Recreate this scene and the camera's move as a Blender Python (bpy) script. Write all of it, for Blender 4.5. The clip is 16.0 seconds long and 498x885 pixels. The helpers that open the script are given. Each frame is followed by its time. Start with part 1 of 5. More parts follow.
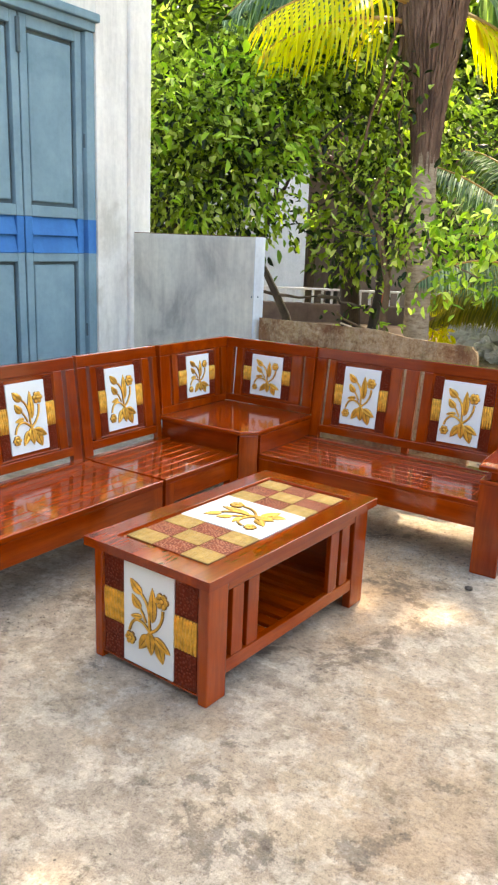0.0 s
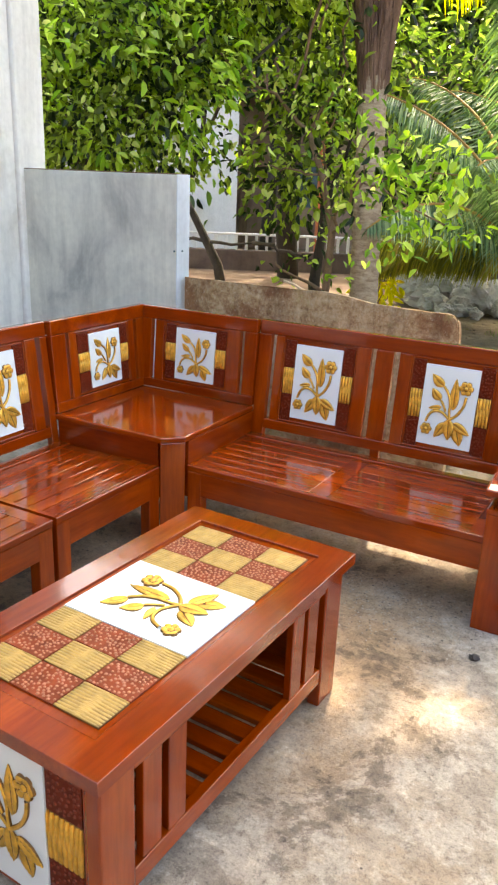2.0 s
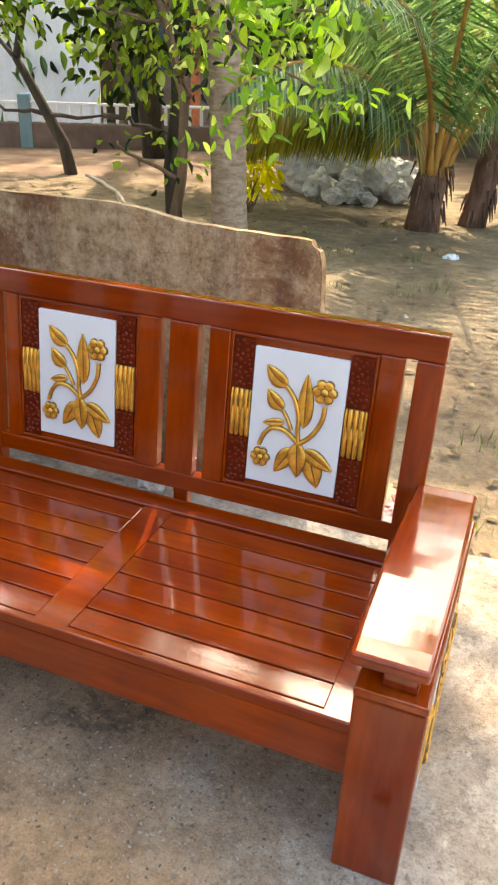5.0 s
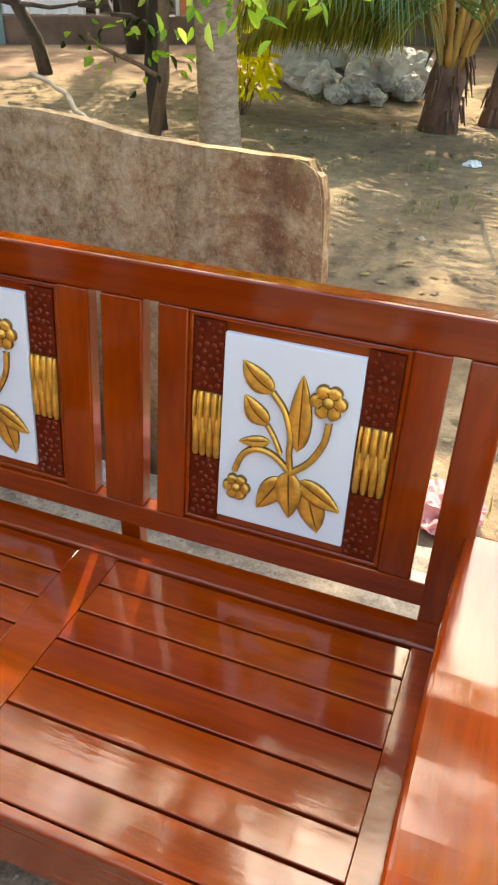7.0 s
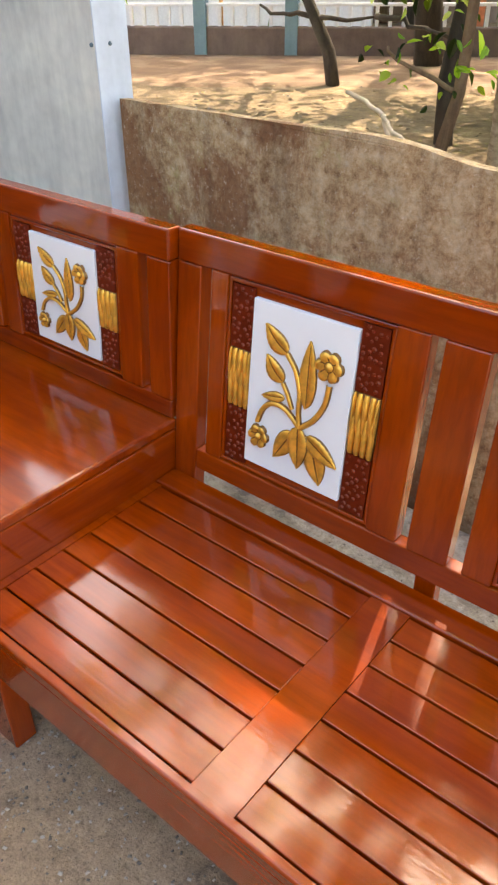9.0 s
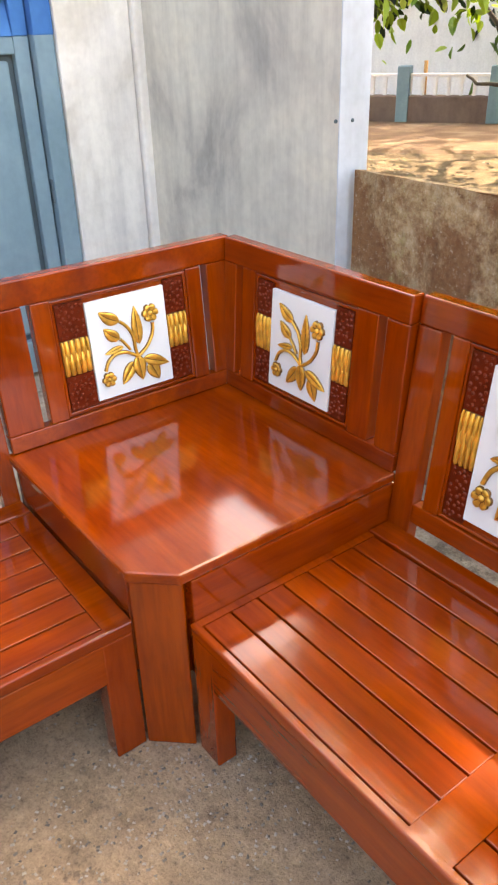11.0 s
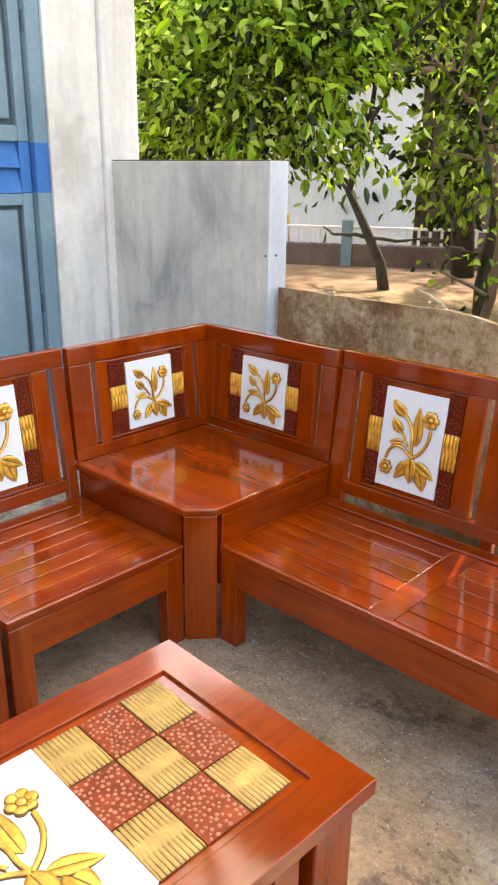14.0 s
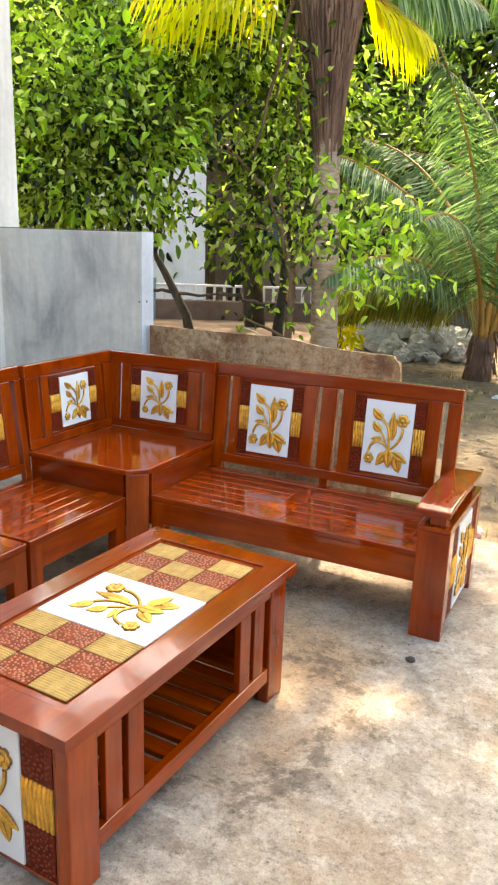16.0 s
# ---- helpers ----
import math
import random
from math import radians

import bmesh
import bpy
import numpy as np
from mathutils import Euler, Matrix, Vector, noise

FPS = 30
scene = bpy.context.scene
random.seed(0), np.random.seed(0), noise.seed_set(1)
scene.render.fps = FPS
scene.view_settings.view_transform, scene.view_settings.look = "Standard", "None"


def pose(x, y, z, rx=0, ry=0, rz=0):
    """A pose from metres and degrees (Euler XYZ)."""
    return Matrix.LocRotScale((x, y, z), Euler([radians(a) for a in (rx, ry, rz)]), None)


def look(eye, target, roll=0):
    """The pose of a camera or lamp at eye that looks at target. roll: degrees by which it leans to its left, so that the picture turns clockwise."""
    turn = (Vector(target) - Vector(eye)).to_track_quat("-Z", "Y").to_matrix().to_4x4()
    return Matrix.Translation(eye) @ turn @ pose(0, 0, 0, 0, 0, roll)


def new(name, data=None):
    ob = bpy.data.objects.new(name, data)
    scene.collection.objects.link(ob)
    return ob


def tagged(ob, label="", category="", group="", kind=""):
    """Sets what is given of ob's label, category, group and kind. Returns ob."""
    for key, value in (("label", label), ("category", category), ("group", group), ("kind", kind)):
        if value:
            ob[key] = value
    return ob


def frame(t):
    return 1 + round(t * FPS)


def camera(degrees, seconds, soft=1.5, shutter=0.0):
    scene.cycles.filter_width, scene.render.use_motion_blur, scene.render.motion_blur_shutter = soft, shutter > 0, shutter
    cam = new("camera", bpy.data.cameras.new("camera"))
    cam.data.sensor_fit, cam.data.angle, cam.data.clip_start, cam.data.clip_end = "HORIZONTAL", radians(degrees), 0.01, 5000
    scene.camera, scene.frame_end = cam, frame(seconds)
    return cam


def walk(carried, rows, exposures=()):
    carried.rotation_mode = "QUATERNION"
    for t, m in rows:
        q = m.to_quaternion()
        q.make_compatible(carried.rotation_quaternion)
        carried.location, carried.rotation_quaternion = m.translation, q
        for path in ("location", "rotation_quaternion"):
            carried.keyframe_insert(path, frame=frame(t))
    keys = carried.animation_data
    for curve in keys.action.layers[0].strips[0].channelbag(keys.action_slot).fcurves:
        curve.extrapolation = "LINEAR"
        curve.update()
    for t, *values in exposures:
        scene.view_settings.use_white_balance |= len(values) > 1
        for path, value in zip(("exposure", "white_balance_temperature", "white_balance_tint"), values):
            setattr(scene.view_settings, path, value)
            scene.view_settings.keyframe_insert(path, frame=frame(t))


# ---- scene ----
cam = camera(36.2, 16.0, 2.3)
PATH = [
    (0, (2.777, -3.87, 1.439), (1.707, -2.261, 0.923), 2.3),
    (0.5, (2.676, -3.611, 1.442), (1.655, -1.983, 0.89), 2.1),
    (1, (2.518, -3.4, 1.415), (1.54, -1.758, 0.826), 2.0),
    (1.5, (2.332, -3.202, 1.42), (1.394, -1.55, 0.796), 2.2),
    (2, (2.244, -3.0, 1.425), (1.344, -1.335, 0.78), 2.4),
    (2.5, (2.223, -2.764, 1.431), (1.353, -1.085, 0.779), 2.5),
    (3, (2.154, -2.541, 1.42), (1.33, -0.85, 0.742), 2.7),
    (3.5, (2.068, -2.282, 1.413), (1.293, -0.584, 0.695), 2.5),
    (4, (2.044, -1.974, 1.391), (1.336, -0.271, 0.617), 2.6),
    (4.5, (2.022, -1.738, 1.375), (1.376, -0.044, 0.532), 2.6),
    (7, (1.834, -0.968, 1.266), (1.245, 0.586, 0.153), 1.4),
    (7.5, (1.791, -0.95, 1.265), (1.099, 0.556, 0.145), 0.8),
    (8, (1.738, -0.938, 1.265), (0.909, 0.498, 0.146), 0.2),
    (8.5, (1.674, -0.939, 1.29), (0.729, 0.407, 0.153), -0.4),
    (9, (1.644, -0.973, 1.287), (0.568, 0.305, 0.187), -0.7),
    (9.5, (1.622, -0.997, 1.286), (0.42, 0.195, 0.22), -1.2),
    (10, (1.589, -1.028, 1.306), (0.302, 0.085, 0.255), -1.3),
    (12.5, (1.759, -1.438, 1.353), (0.274, -0.381, 0.529), -0.7),
    (13, (1.931, -1.596, 1.381), (0.486, -0.448, 0.61), -0.1),
    (13.5, (2.058, -1.765, 1.4), (0.68, -0.502, 0.687), 0.3),
    (14, (2.128, -2.049, 1.409), (0.85, -0.665, 0.738), 0.8),
    (14.5, (2.223, -2.345, 1.396), (1.077, -0.831, 0.769), 1.6),
    (15, (2.347, -2.639, 1.422), (1.297, -1.047, 0.817), 1.7),
    (15.5, (2.366, -2.959, 1.441), (1.43, -1.278, 0.894), 1.7),
    (16, (2.453, -3.228, 1.445), (1.59, -1.501, 0.924), 1.9),
]
walk(cam, [(t, look(eye, target, roll)) for t, eye, target, roll in PATH], [(0, 2.58, 8100, 8), (3.5, 2.6, 8200, 10), (7, 2.58, 8100, 7), (8, 2.6, 8300, 6), (9.5, 2.92, 8800, 15), (12.5, 2.98, 9500, 16), (14, 2.75, 8700, 14), (16, 2.6, 8200, 9)])

# ---- world and light ----
SUN_DIR = Vector((-0.19, 0.76, 1.0)).normalized()
world = bpy.data.worlds.new("sky")
scene.world = world
world.use_nodes = True
wn = world.node_tree.nodes
wl = world.node_tree.links
sky = wn.new("ShaderNodeTexSky")
sky.sky_type = "NISHITA"
sky.sun_disc = False
sky.sun_elevation = math.asin(SUN_DIR.z)
sky.sun_rotation = math.atan2(SUN_DIR.x, SUN_DIR.y)
sky.air_density, sky.dust_density, sky.ozone_density = 1.0, 3.0, 1.0
wn["Background"].inputs["Strength"].default_value = 0.175
wl.new(sky.outputs["Color"], wn["Background"].inputs["Color"])
sun = new("sun", bpy.data.lights.new("sun", "SUN"))
sun.data.energy, sun.data.angle, sun.data.color = 1.7, radians(0.6), (1.0, 0.91, 0.78)
sun.matrix_basis = look((0, 0, 12), tuple(Vector((0, 0, 12)) - SUN_DIR))


# ---- materials ----
def mat_base(name):
    m = bpy.data.materials.new(name)
    m.use_nodes = True
    nt = m.node_tree
    return m, nt, nt.nodes["Principled BSDF"]


def node(nt, kind, **inputs):
    n = nt.nodes.new(kind)
    for key, value in inputs.items():
        n.inputs[key.replace("_", " ")].default_value = value
    return n


def ramp(nt, fac, stops):
    r = nt.nodes.new("ShaderNodeValToRGB")
    els = r.color_ramp.elements
    while len(els) < len(stops):
        els.new(0.5)
    for el, (pos, col) in zip(els, stops):
        el.position = pos
        el.color = (*col, 1.0) if len(col) == 3 else col
    nt.links.new(fac, r.inputs["Fac"])
    return r.outputs["Color"]


def coords(nt, scale=(1, 1, 1), world_space=False, offset_random=False):
    if world_space:
        src = nt.nodes.new("ShaderNodeNewGeometry").outputs["Position"]
    else:
        src = nt.nodes.new("ShaderNodeTexCoord").outputs["Object"]
    mp = nt.nodes.new("ShaderNodeMapping")
    mp.inputs["Scale"].default_value = scale
    nt.links.new(src, mp.inputs["Vector"])
    if offset_random:
        info = nt.nodes.new("ShaderNodeObjectInfo")
        mul = nt.nodes.new("ShaderNodeVectorMath")
        mul.operation = "SCALE"
        mul.inputs[0].default_value = (17.0, 9.0, 23.0)
        nt.links.new(info.outputs["Random"], mul.inputs["Scale"])
        nt.links.new(mul.outputs["Vector"], mp.inputs["Location"])
    return mp.outputs["Vector"]


def noise_tex(nt, vec, scale, detail=4.0, rough=0.55, distort=0.0):
    n = node(nt, "ShaderNodeTexNoise", Scale=scale, Detail=detail, Roughness=rough, Distortion=distort)
    nt.links.new(vec, n.inputs["Vector"])
    return n.outputs["Fac"]


def mix(nt, fac, a, b, mode="MIX"):
    mx = nt.nodes.new("ShaderNodeMix")
    mx.data_type, mx.blend_type = "RGBA", mode
    for sock, val in ((mx.inputs["Factor"], fac), (mx.inputs["A"], a), (mx.inputs["B"], b)):
        if isinstance(val, (int, float)):
            sock.default_value = val
        elif isinstance(val, tuple):
            sock.default_value = (*val, 1.0)
        else:
            nt.links.new(val, sock)
    return mx.outputs["Result"]


def bump(nt, bsdf, height, strength, distance):
    b = node(nt, "ShaderNodeBump", Strength=strength, Distance=distance)
    nt.links.new(height, b.inputs["Height"])
    nt.links.new(b.outputs["Normal"], bsdf.inputs["Normal"])
    if bsdf.inputs["Coat Weight"].default_value > 0:
        nt.links.new(b.outputs["Normal"], bsdf.inputs["Coat Normal"])


def varnished_wood(axis):
    """Red-brown varnished teak, with the grain along one local axis."""
    m, nt, b = mat_base("varnished_wood_" + "xyz"[axis])
    scale = [9.0, 9.0, 9.0]
    scale[axis] = 0.8
    vec = coords(nt, tuple(scale), offset_random=True)
    broad = noise_tex(nt, vec, 1.1, 3.0, 0.5, 0.6)
    fine = noise_tex(nt, vec, 9.0, 5.0, 0.65, 0.3)
    cloud = noise_tex(nt, coords(nt, (1, 1, 1)), 5.0, 3.0)
    base = ramp(nt, broad, [(0.25, (0.18, 0.019, 0.001)), (0.5, (0.255, 0.032, 0.0012)), (0.75, (0.335, 0.053, 0.0018))])
    streak = ramp(nt, fine, [(0.3, (0.55, 0.46, 0.4)), (0.6, (1.0, 1.0, 1.0))])
    col = mix(nt, 0.55, base, streak, "MULTIPLY")
    tone = ramp(nt, cloud, [(0.3, (0.84, 0.8, 0.78)), (0.7, (1.12, 1.1, 1.05))])
    col = mix(nt, 1.0, col, tone, "MULTIPLY")
    nt.links.new(col, b.inputs["Base Color"])
    smear = noise_tex(nt, coords(nt, (1, 1, 1)), 22.0, 3.0)
    rough = node(nt, "ShaderNodeMapRange", To_Min=0.10, To_Max=0.24)
    nt.links.new(smear, rough.inputs["Value"])
    nt.links.new(rough.outputs["Result"], b.inputs["Roughness"])
    b.inputs["Coat Weight"].default_value = 0.85
    b.inputs["Specular IOR Level"].default_value = 0.12
    b.inputs["Coat Roughness"].default_value = 0.06
    wave = noise_tex(nt, coords(nt, (1, 1, 1)), 11.0, 2.0)
    bump(nt, b, mix(nt, 0.78, fine, wave), 0.22, 0.003)
    return m


WOOD_X, WOOD_Y, WOOD_Z = (varnished_wood(i) for i in range(3))


def simple(name, color, rough, metallic=0.0, var=0.12, scale=12.0, bumps=0.0, bump_scale=60.0, coat=0.0, spec=0.5):
    m, nt, b = mat_base(name)
    n1 = noise_tex(nt, coords(nt), scale, 4.0)
    lo = tuple(c * (1 - var) for c in color)
    hi = tuple(min(1.0, c * (1 + var)) for c in color)
    nt.links.new(ramp(nt, n1, [(0.3, lo), (0.7, hi)]), b.inputs["Base Color"])
    b.inputs["Roughness"].default_value = rough
    b.inputs["Metallic"].default_value = metallic
    b.inputs["Coat Weight"].default_value = coat
    b.inputs["Specular IOR Level"].default_value = spec
    if bumps:
        bump(nt, b, noise_tex(nt, coords(nt), bump_scale, 4.0), bumps, 0.002)
    return m


WHITE = simple("white_gloss_paint", (0.70, 0.755, 0.77), 0.2, var=0.02, bumps=0.08, bump_scale=40, coat=0.2)
GOLD = simple("gold_paint", (0.74, 0.41, 0.07), 0.3, metallic=0.6, var=0.3, scale=45, bumps=0.2)
# dark brown paints the shade into creases, rims and rib gaps of the gilding
CREASE_SHADE = simple("bronze_crease", (0.17, 0.075, 0.014), 0.45, metallic=0.3, var=0.3, scale=40)
GOLD_FLAT = simple("gold_matt_paint", (0.46, 0.29, 0.085), 0.45, metallic=0.2, var=0.2, scale=40, bumps=0.2)
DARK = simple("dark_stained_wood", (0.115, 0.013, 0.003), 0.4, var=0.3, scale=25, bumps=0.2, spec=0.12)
STUD = simple("stud_varnish", (0.15, 0.020, 0.005), 0.35, var=0.2, scale=40, coat=0.1, spec=0.2)
TILE_M = simple("worn_red_tile", (0.21, 0.037, 0.012), 0.4, var=0.3, scale=30, bumps=0.2, spec=0.15)
STUD_PALE = simple("rubbed_stud", (0.42, 0.155, 0.08), 0.4, var=0.25, scale=40, coat=0.2)


def concrete_floor():
    m, nt, b = mat_base("worn_concrete_floor")
    v = coords(nt, world_space=True)
    big = noise_tex(nt, v, 1.1, 5.0, 0.6, 0.3)
    mid = noise_tex(nt, v, 2.6, 13.0, 0.76, 0.2)
    fine = noise_tex(nt, v, 38.0, 6.0, 0.75)
    grit = noise_tex(nt, v, 170.0, 3.0, 0.7)
    col = ramp(nt, big, [(0.32, (0.30, 0.252, 0.205)), (0.5, (0.37, 0.305, 0.24)), (0.66, (0.42, 0.335, 0.245))])
    pale = ramp(nt, noise_tex(nt, v, 7.5, 12.0, 0.76, 0.2), [(0.49, (0, 0, 0)), (0.53, (0.75, 0.75, 0.75))])
    col = mix(nt, pale, col, (0.50, 0.435, 0.36))
    dirt = ramp(nt, noise_tex(nt, v, 1.7, 8.0, 0.7, 0.3), [(0.53, (0, 0, 0)), (0.58, (0.6, 0.6, 0.6))])
    col = mix(nt, dirt, col, (0.33, 0.235, 0.155))
    spot = nt.nodes.new("ShaderNodeVectorMath")
    spot.operation = "DISTANCE"
    spot.inputs[1].default_value = (0.57, -0.60, 0.0)
    nt.links.new(coords(nt, (0.6, 0.6, 0.6), world_space=True), spot.inputs[0])
    swept = nt.nodes.new("ShaderNodeMath")
    swept.operation = "MULTIPLY_ADD"
    nt.links.new(mid, swept.inputs[0])
    swept.inputs[1].default_value = 0.8
    nt.links.new(spot.outputs["Value"], swept.inputs[2])
    col = mix(nt, ramp(nt, swept.outputs["Value"], [(0.0, (0.85, 0.85, 0.85)), (0.80, (0.85, 0.85, 0.85)), (1.1, (0, 0, 0))]), col, (0.37, 0.245, 0.145))
    stain = ramp(nt, mid, [(0.36, (0.33, 0.33, 0.35)), (0.42, (0.48, 0.48, 0.49)), (0.436, (0.92, 0.92, 0.92)), (0.52, (1.0, 1.0, 1.0))])
    col = mix(nt, 0.8, col, stain, "MULTIPLY")
    speck = ramp(nt, fine, [(0.33, (0.38, 0.36, 0.35)), (0.43, (0.9, 0.9, 0.9)), (0.7, (1.15, 1.13, 1.1))])
    col = mix(nt, 0.75, col, speck, "MULTIPLY")
    dots = ramp(nt, grit, [(0.3, (0.5, 0.48, 0.46)), (0.5, (1, 1, 1))])
    col = mix(nt, 0.55, col, dots, "MULTIPLY")
    crumb = noise_tex(nt, v, 70.0, 10.0, 0.85)
    col = mix(nt, 0.8, col, ramp(nt, crumb, [(0.38, (0.36, 0.34, 0.32)), (0.46, (0.93, 0.93, 0.93)), (0.55, (1.0, 1.0, 1.0)), (0.63, (1.45, 1.43, 1.4))]), "MULTIPLY")
    flake = noise_tex(nt, v, 8.0, 14.0, 0.8, 0.15)
    col = mix(nt, 0.85, col, ramp(nt, flake, [(0.39, (0.55, 0.54, 0.53)), (0.455, (0.86, 0.86, 0.86)), (0.53, (1.0, 1.0, 1.0)), (0.62, (1.28, 1.27, 1.24))]), "MULTIPLY")
    nt.links.new(col, b.inputs["Base Color"])
    b.inputs["Roughness"].default_value = 0.85
    hsum = mix(nt, 0.5, fine, mid)
    bump(nt, b, mix(nt, 0.35, hsum, grit), 0.7, 0.014)
    return m


def soil():
    m, nt, b = mat_base("bare_soil")
    v = coords(nt, world_space=True)
    big = noise_tex(nt, v, 0.7, 7.0, 0.65)
    mid = noise_tex(nt, v, 7.0, 7.0, 0.7)
    fine = noise_tex(nt, v, 40.0, 4.0, 0.7)
    col = ramp(nt, big, [(0.3, (0.13, 0.09, 0.055)), (0.5, (0.25, 0.185, 0.12)), (0.7, (0.38, 0.30, 0.20))])
    litter = ramp(nt, mid, [(0.35, (0.55, 0.5, 0.45)), (0.6, (1.1, 1.08, 1.0))])
    col = mix(nt, 0.8, col, litter, "MULTIPLY")
    col = mix(nt, 0.5, col, ramp(nt, fine, [(0.3, (0.5, 0.48, 0.45)), (0.6, (1.1, 1.1, 1.1))]), "MULTIPLY")
    nt.links.new(col, b.inputs["Base Color"])
    b.inputs["Roughness"].default_value = 0.95
    bump(nt, b, mix(nt, 0.5, mid, fine), 0.7, 0.03)
    return m


def plaster(name, stops, streak=0.5, tint=None):
    """Old distempered plaster with damp streaks running down."""
    m, nt, b = mat_base(name)
    v = coords(nt, world_space=True)
    vs = coords(nt, (7.0, 7.0, 0.9), world_space=True)
    big = noise_tex(nt, v, 2.0, 5.0, 0.6, 0.5)
    down = noise_tex(nt, vs, 1.6, 7.0, 0.66, 0.1)
    fine = noise_tex(nt, v, 30.0, 4.0)
    col = ramp(nt, big, stops)
    col = mix(nt, streak, col, ramp(nt, down, [(0.32, (0.66, 0.66, 0.68)), (0.55, (1, 1, 1)), (0.75, (1.12, 1.12, 1.1))]), "MULTIPLY")
    col = mix(nt, 0.25, col, ramp(nt, fine, [(0.3, (0.7, 0.7, 0.7)), (0.6, (1.05, 1.05, 1.05))]), "MULTIPLY")
    nt.links.new(col, b.inputs["Base Color"])
    b.inputs["Roughness"].default_value = 0.8
    bump(nt, b, mix(nt, 0.5, big, fine), 0.25, 0.01)
    return m


def leaf_mat(name, dark, light, dry=None, gloss=0.35, thru=0.35):
    m, nt, b = mat_base(name)
    rnd = nt.nodes.new("ShaderNodeNewGeometry").outputs["Random Per Island"]
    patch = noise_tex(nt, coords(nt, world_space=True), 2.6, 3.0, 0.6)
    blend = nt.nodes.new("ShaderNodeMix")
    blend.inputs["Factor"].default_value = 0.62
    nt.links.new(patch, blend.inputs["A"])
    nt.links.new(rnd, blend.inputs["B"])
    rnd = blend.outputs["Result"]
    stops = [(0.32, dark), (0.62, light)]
    # pale end tone: dry colour on old fronds and litter, painted glints on crowns
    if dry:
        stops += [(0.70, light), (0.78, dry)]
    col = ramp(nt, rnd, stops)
    nt.links.new(col, b.inputs["Base Color"])
    b.inputs["Roughness"].default_value = gloss
    tr = nt.nodes.new("ShaderNodeBsdfTranslucent")
    warm = mix(nt, 1.0, col, (1.6, 1.85, 0.75), "MULTIPLY")
    nt.links.new(warm, tr.inputs["Color"])
    ms = nt.nodes.new("ShaderNodeMixShader")
    ms.inputs["Fac"].default_value = thru
    nt.links.new(b.outputs["BSDF"], ms.inputs[1])
    nt.links.new(tr.outputs["BSDF"], ms.inputs[2])
    nt.links.new(ms.outputs["Shader"], nt.nodes["Material Output"].inputs["Surface"])
    return m


def bark(name, stops, ring=0.0):
    m, nt, b = mat_base(name)
    v = coords(nt, world_space=True)
    vs = coords(nt, (1, 1, 0.25 if not ring else 3.0), world_space=True)
    n1 = noise_tex(nt, vs, 9.0, 5.0, 0.65, 0.5)
    n2 = noise_tex(nt, v, 45.0, 4.0, 0.7)
    col = mix(nt, 0.4, ramp(nt, n1, stops), ramp(nt, n2, [(0.3, (0.6, 0.58, 0.55)), (0.6, (1.1, 1.1, 1.1))]), "MULTIPLY")
    nt.links.new(col, b.inputs["Base Color"])
    b.inputs["Roughness"].default_value = 0.9
    bump(nt, b, mix(nt, 0.4, n1, n2), 0.6, 0.02)
    return m


FLOOR_M = concrete_floor()
SOIL_M = soil()
WALL_GREY = plaster("grey_blue_plaster", [(0.34, (0.40, 0.39, 0.355)), (0.45, (0.57, 0.555, 0.49)), (0.55, (0.65, 0.635, 0.555)), (0.68, (0.73, 0.70, 0.59))], 0.6)
WALL_CREAM = plaster("cream_plaster", [(0.32, (0.58, 0.55, 0.49)), (0.45, (0.74, 0.72, 0.67)), (0.7, (0.82, 0.80, 0.76))], 0.55)
WALL_PALE = plaster("pale_blue_plaster", [(0.3, (0.44, 0.50, 0.56)), (0.6, (0.54, 0.60, 0.66))], 0.3)
WALL_FAR = plaster("whitewash", [(0.3, (0.84, 0.81, 0.83)), (0.6, (0.90, 0.87, 0.89))], 0.2)
WALL_DULL = plaster("dull_brown_plaster", [(0.3, (0.10, 0.075, 0.055)), (0.6, (0.17, 0.13, 0.10))], 0.4)
PLINTH_M = plaster("brown_plinth", [(0.3, (0.12, 0.08, 0.07)), (0.6, (0.20, 0.14, 0.12))], 0.4)
SAND_M = plaster("sand_road", [(0.3, (0.115, 0.06, 0.032)), (0.5, (0.175, 0.10, 0.054)), (0.65, (0.26, 0.18, 0.115))], 0.0)


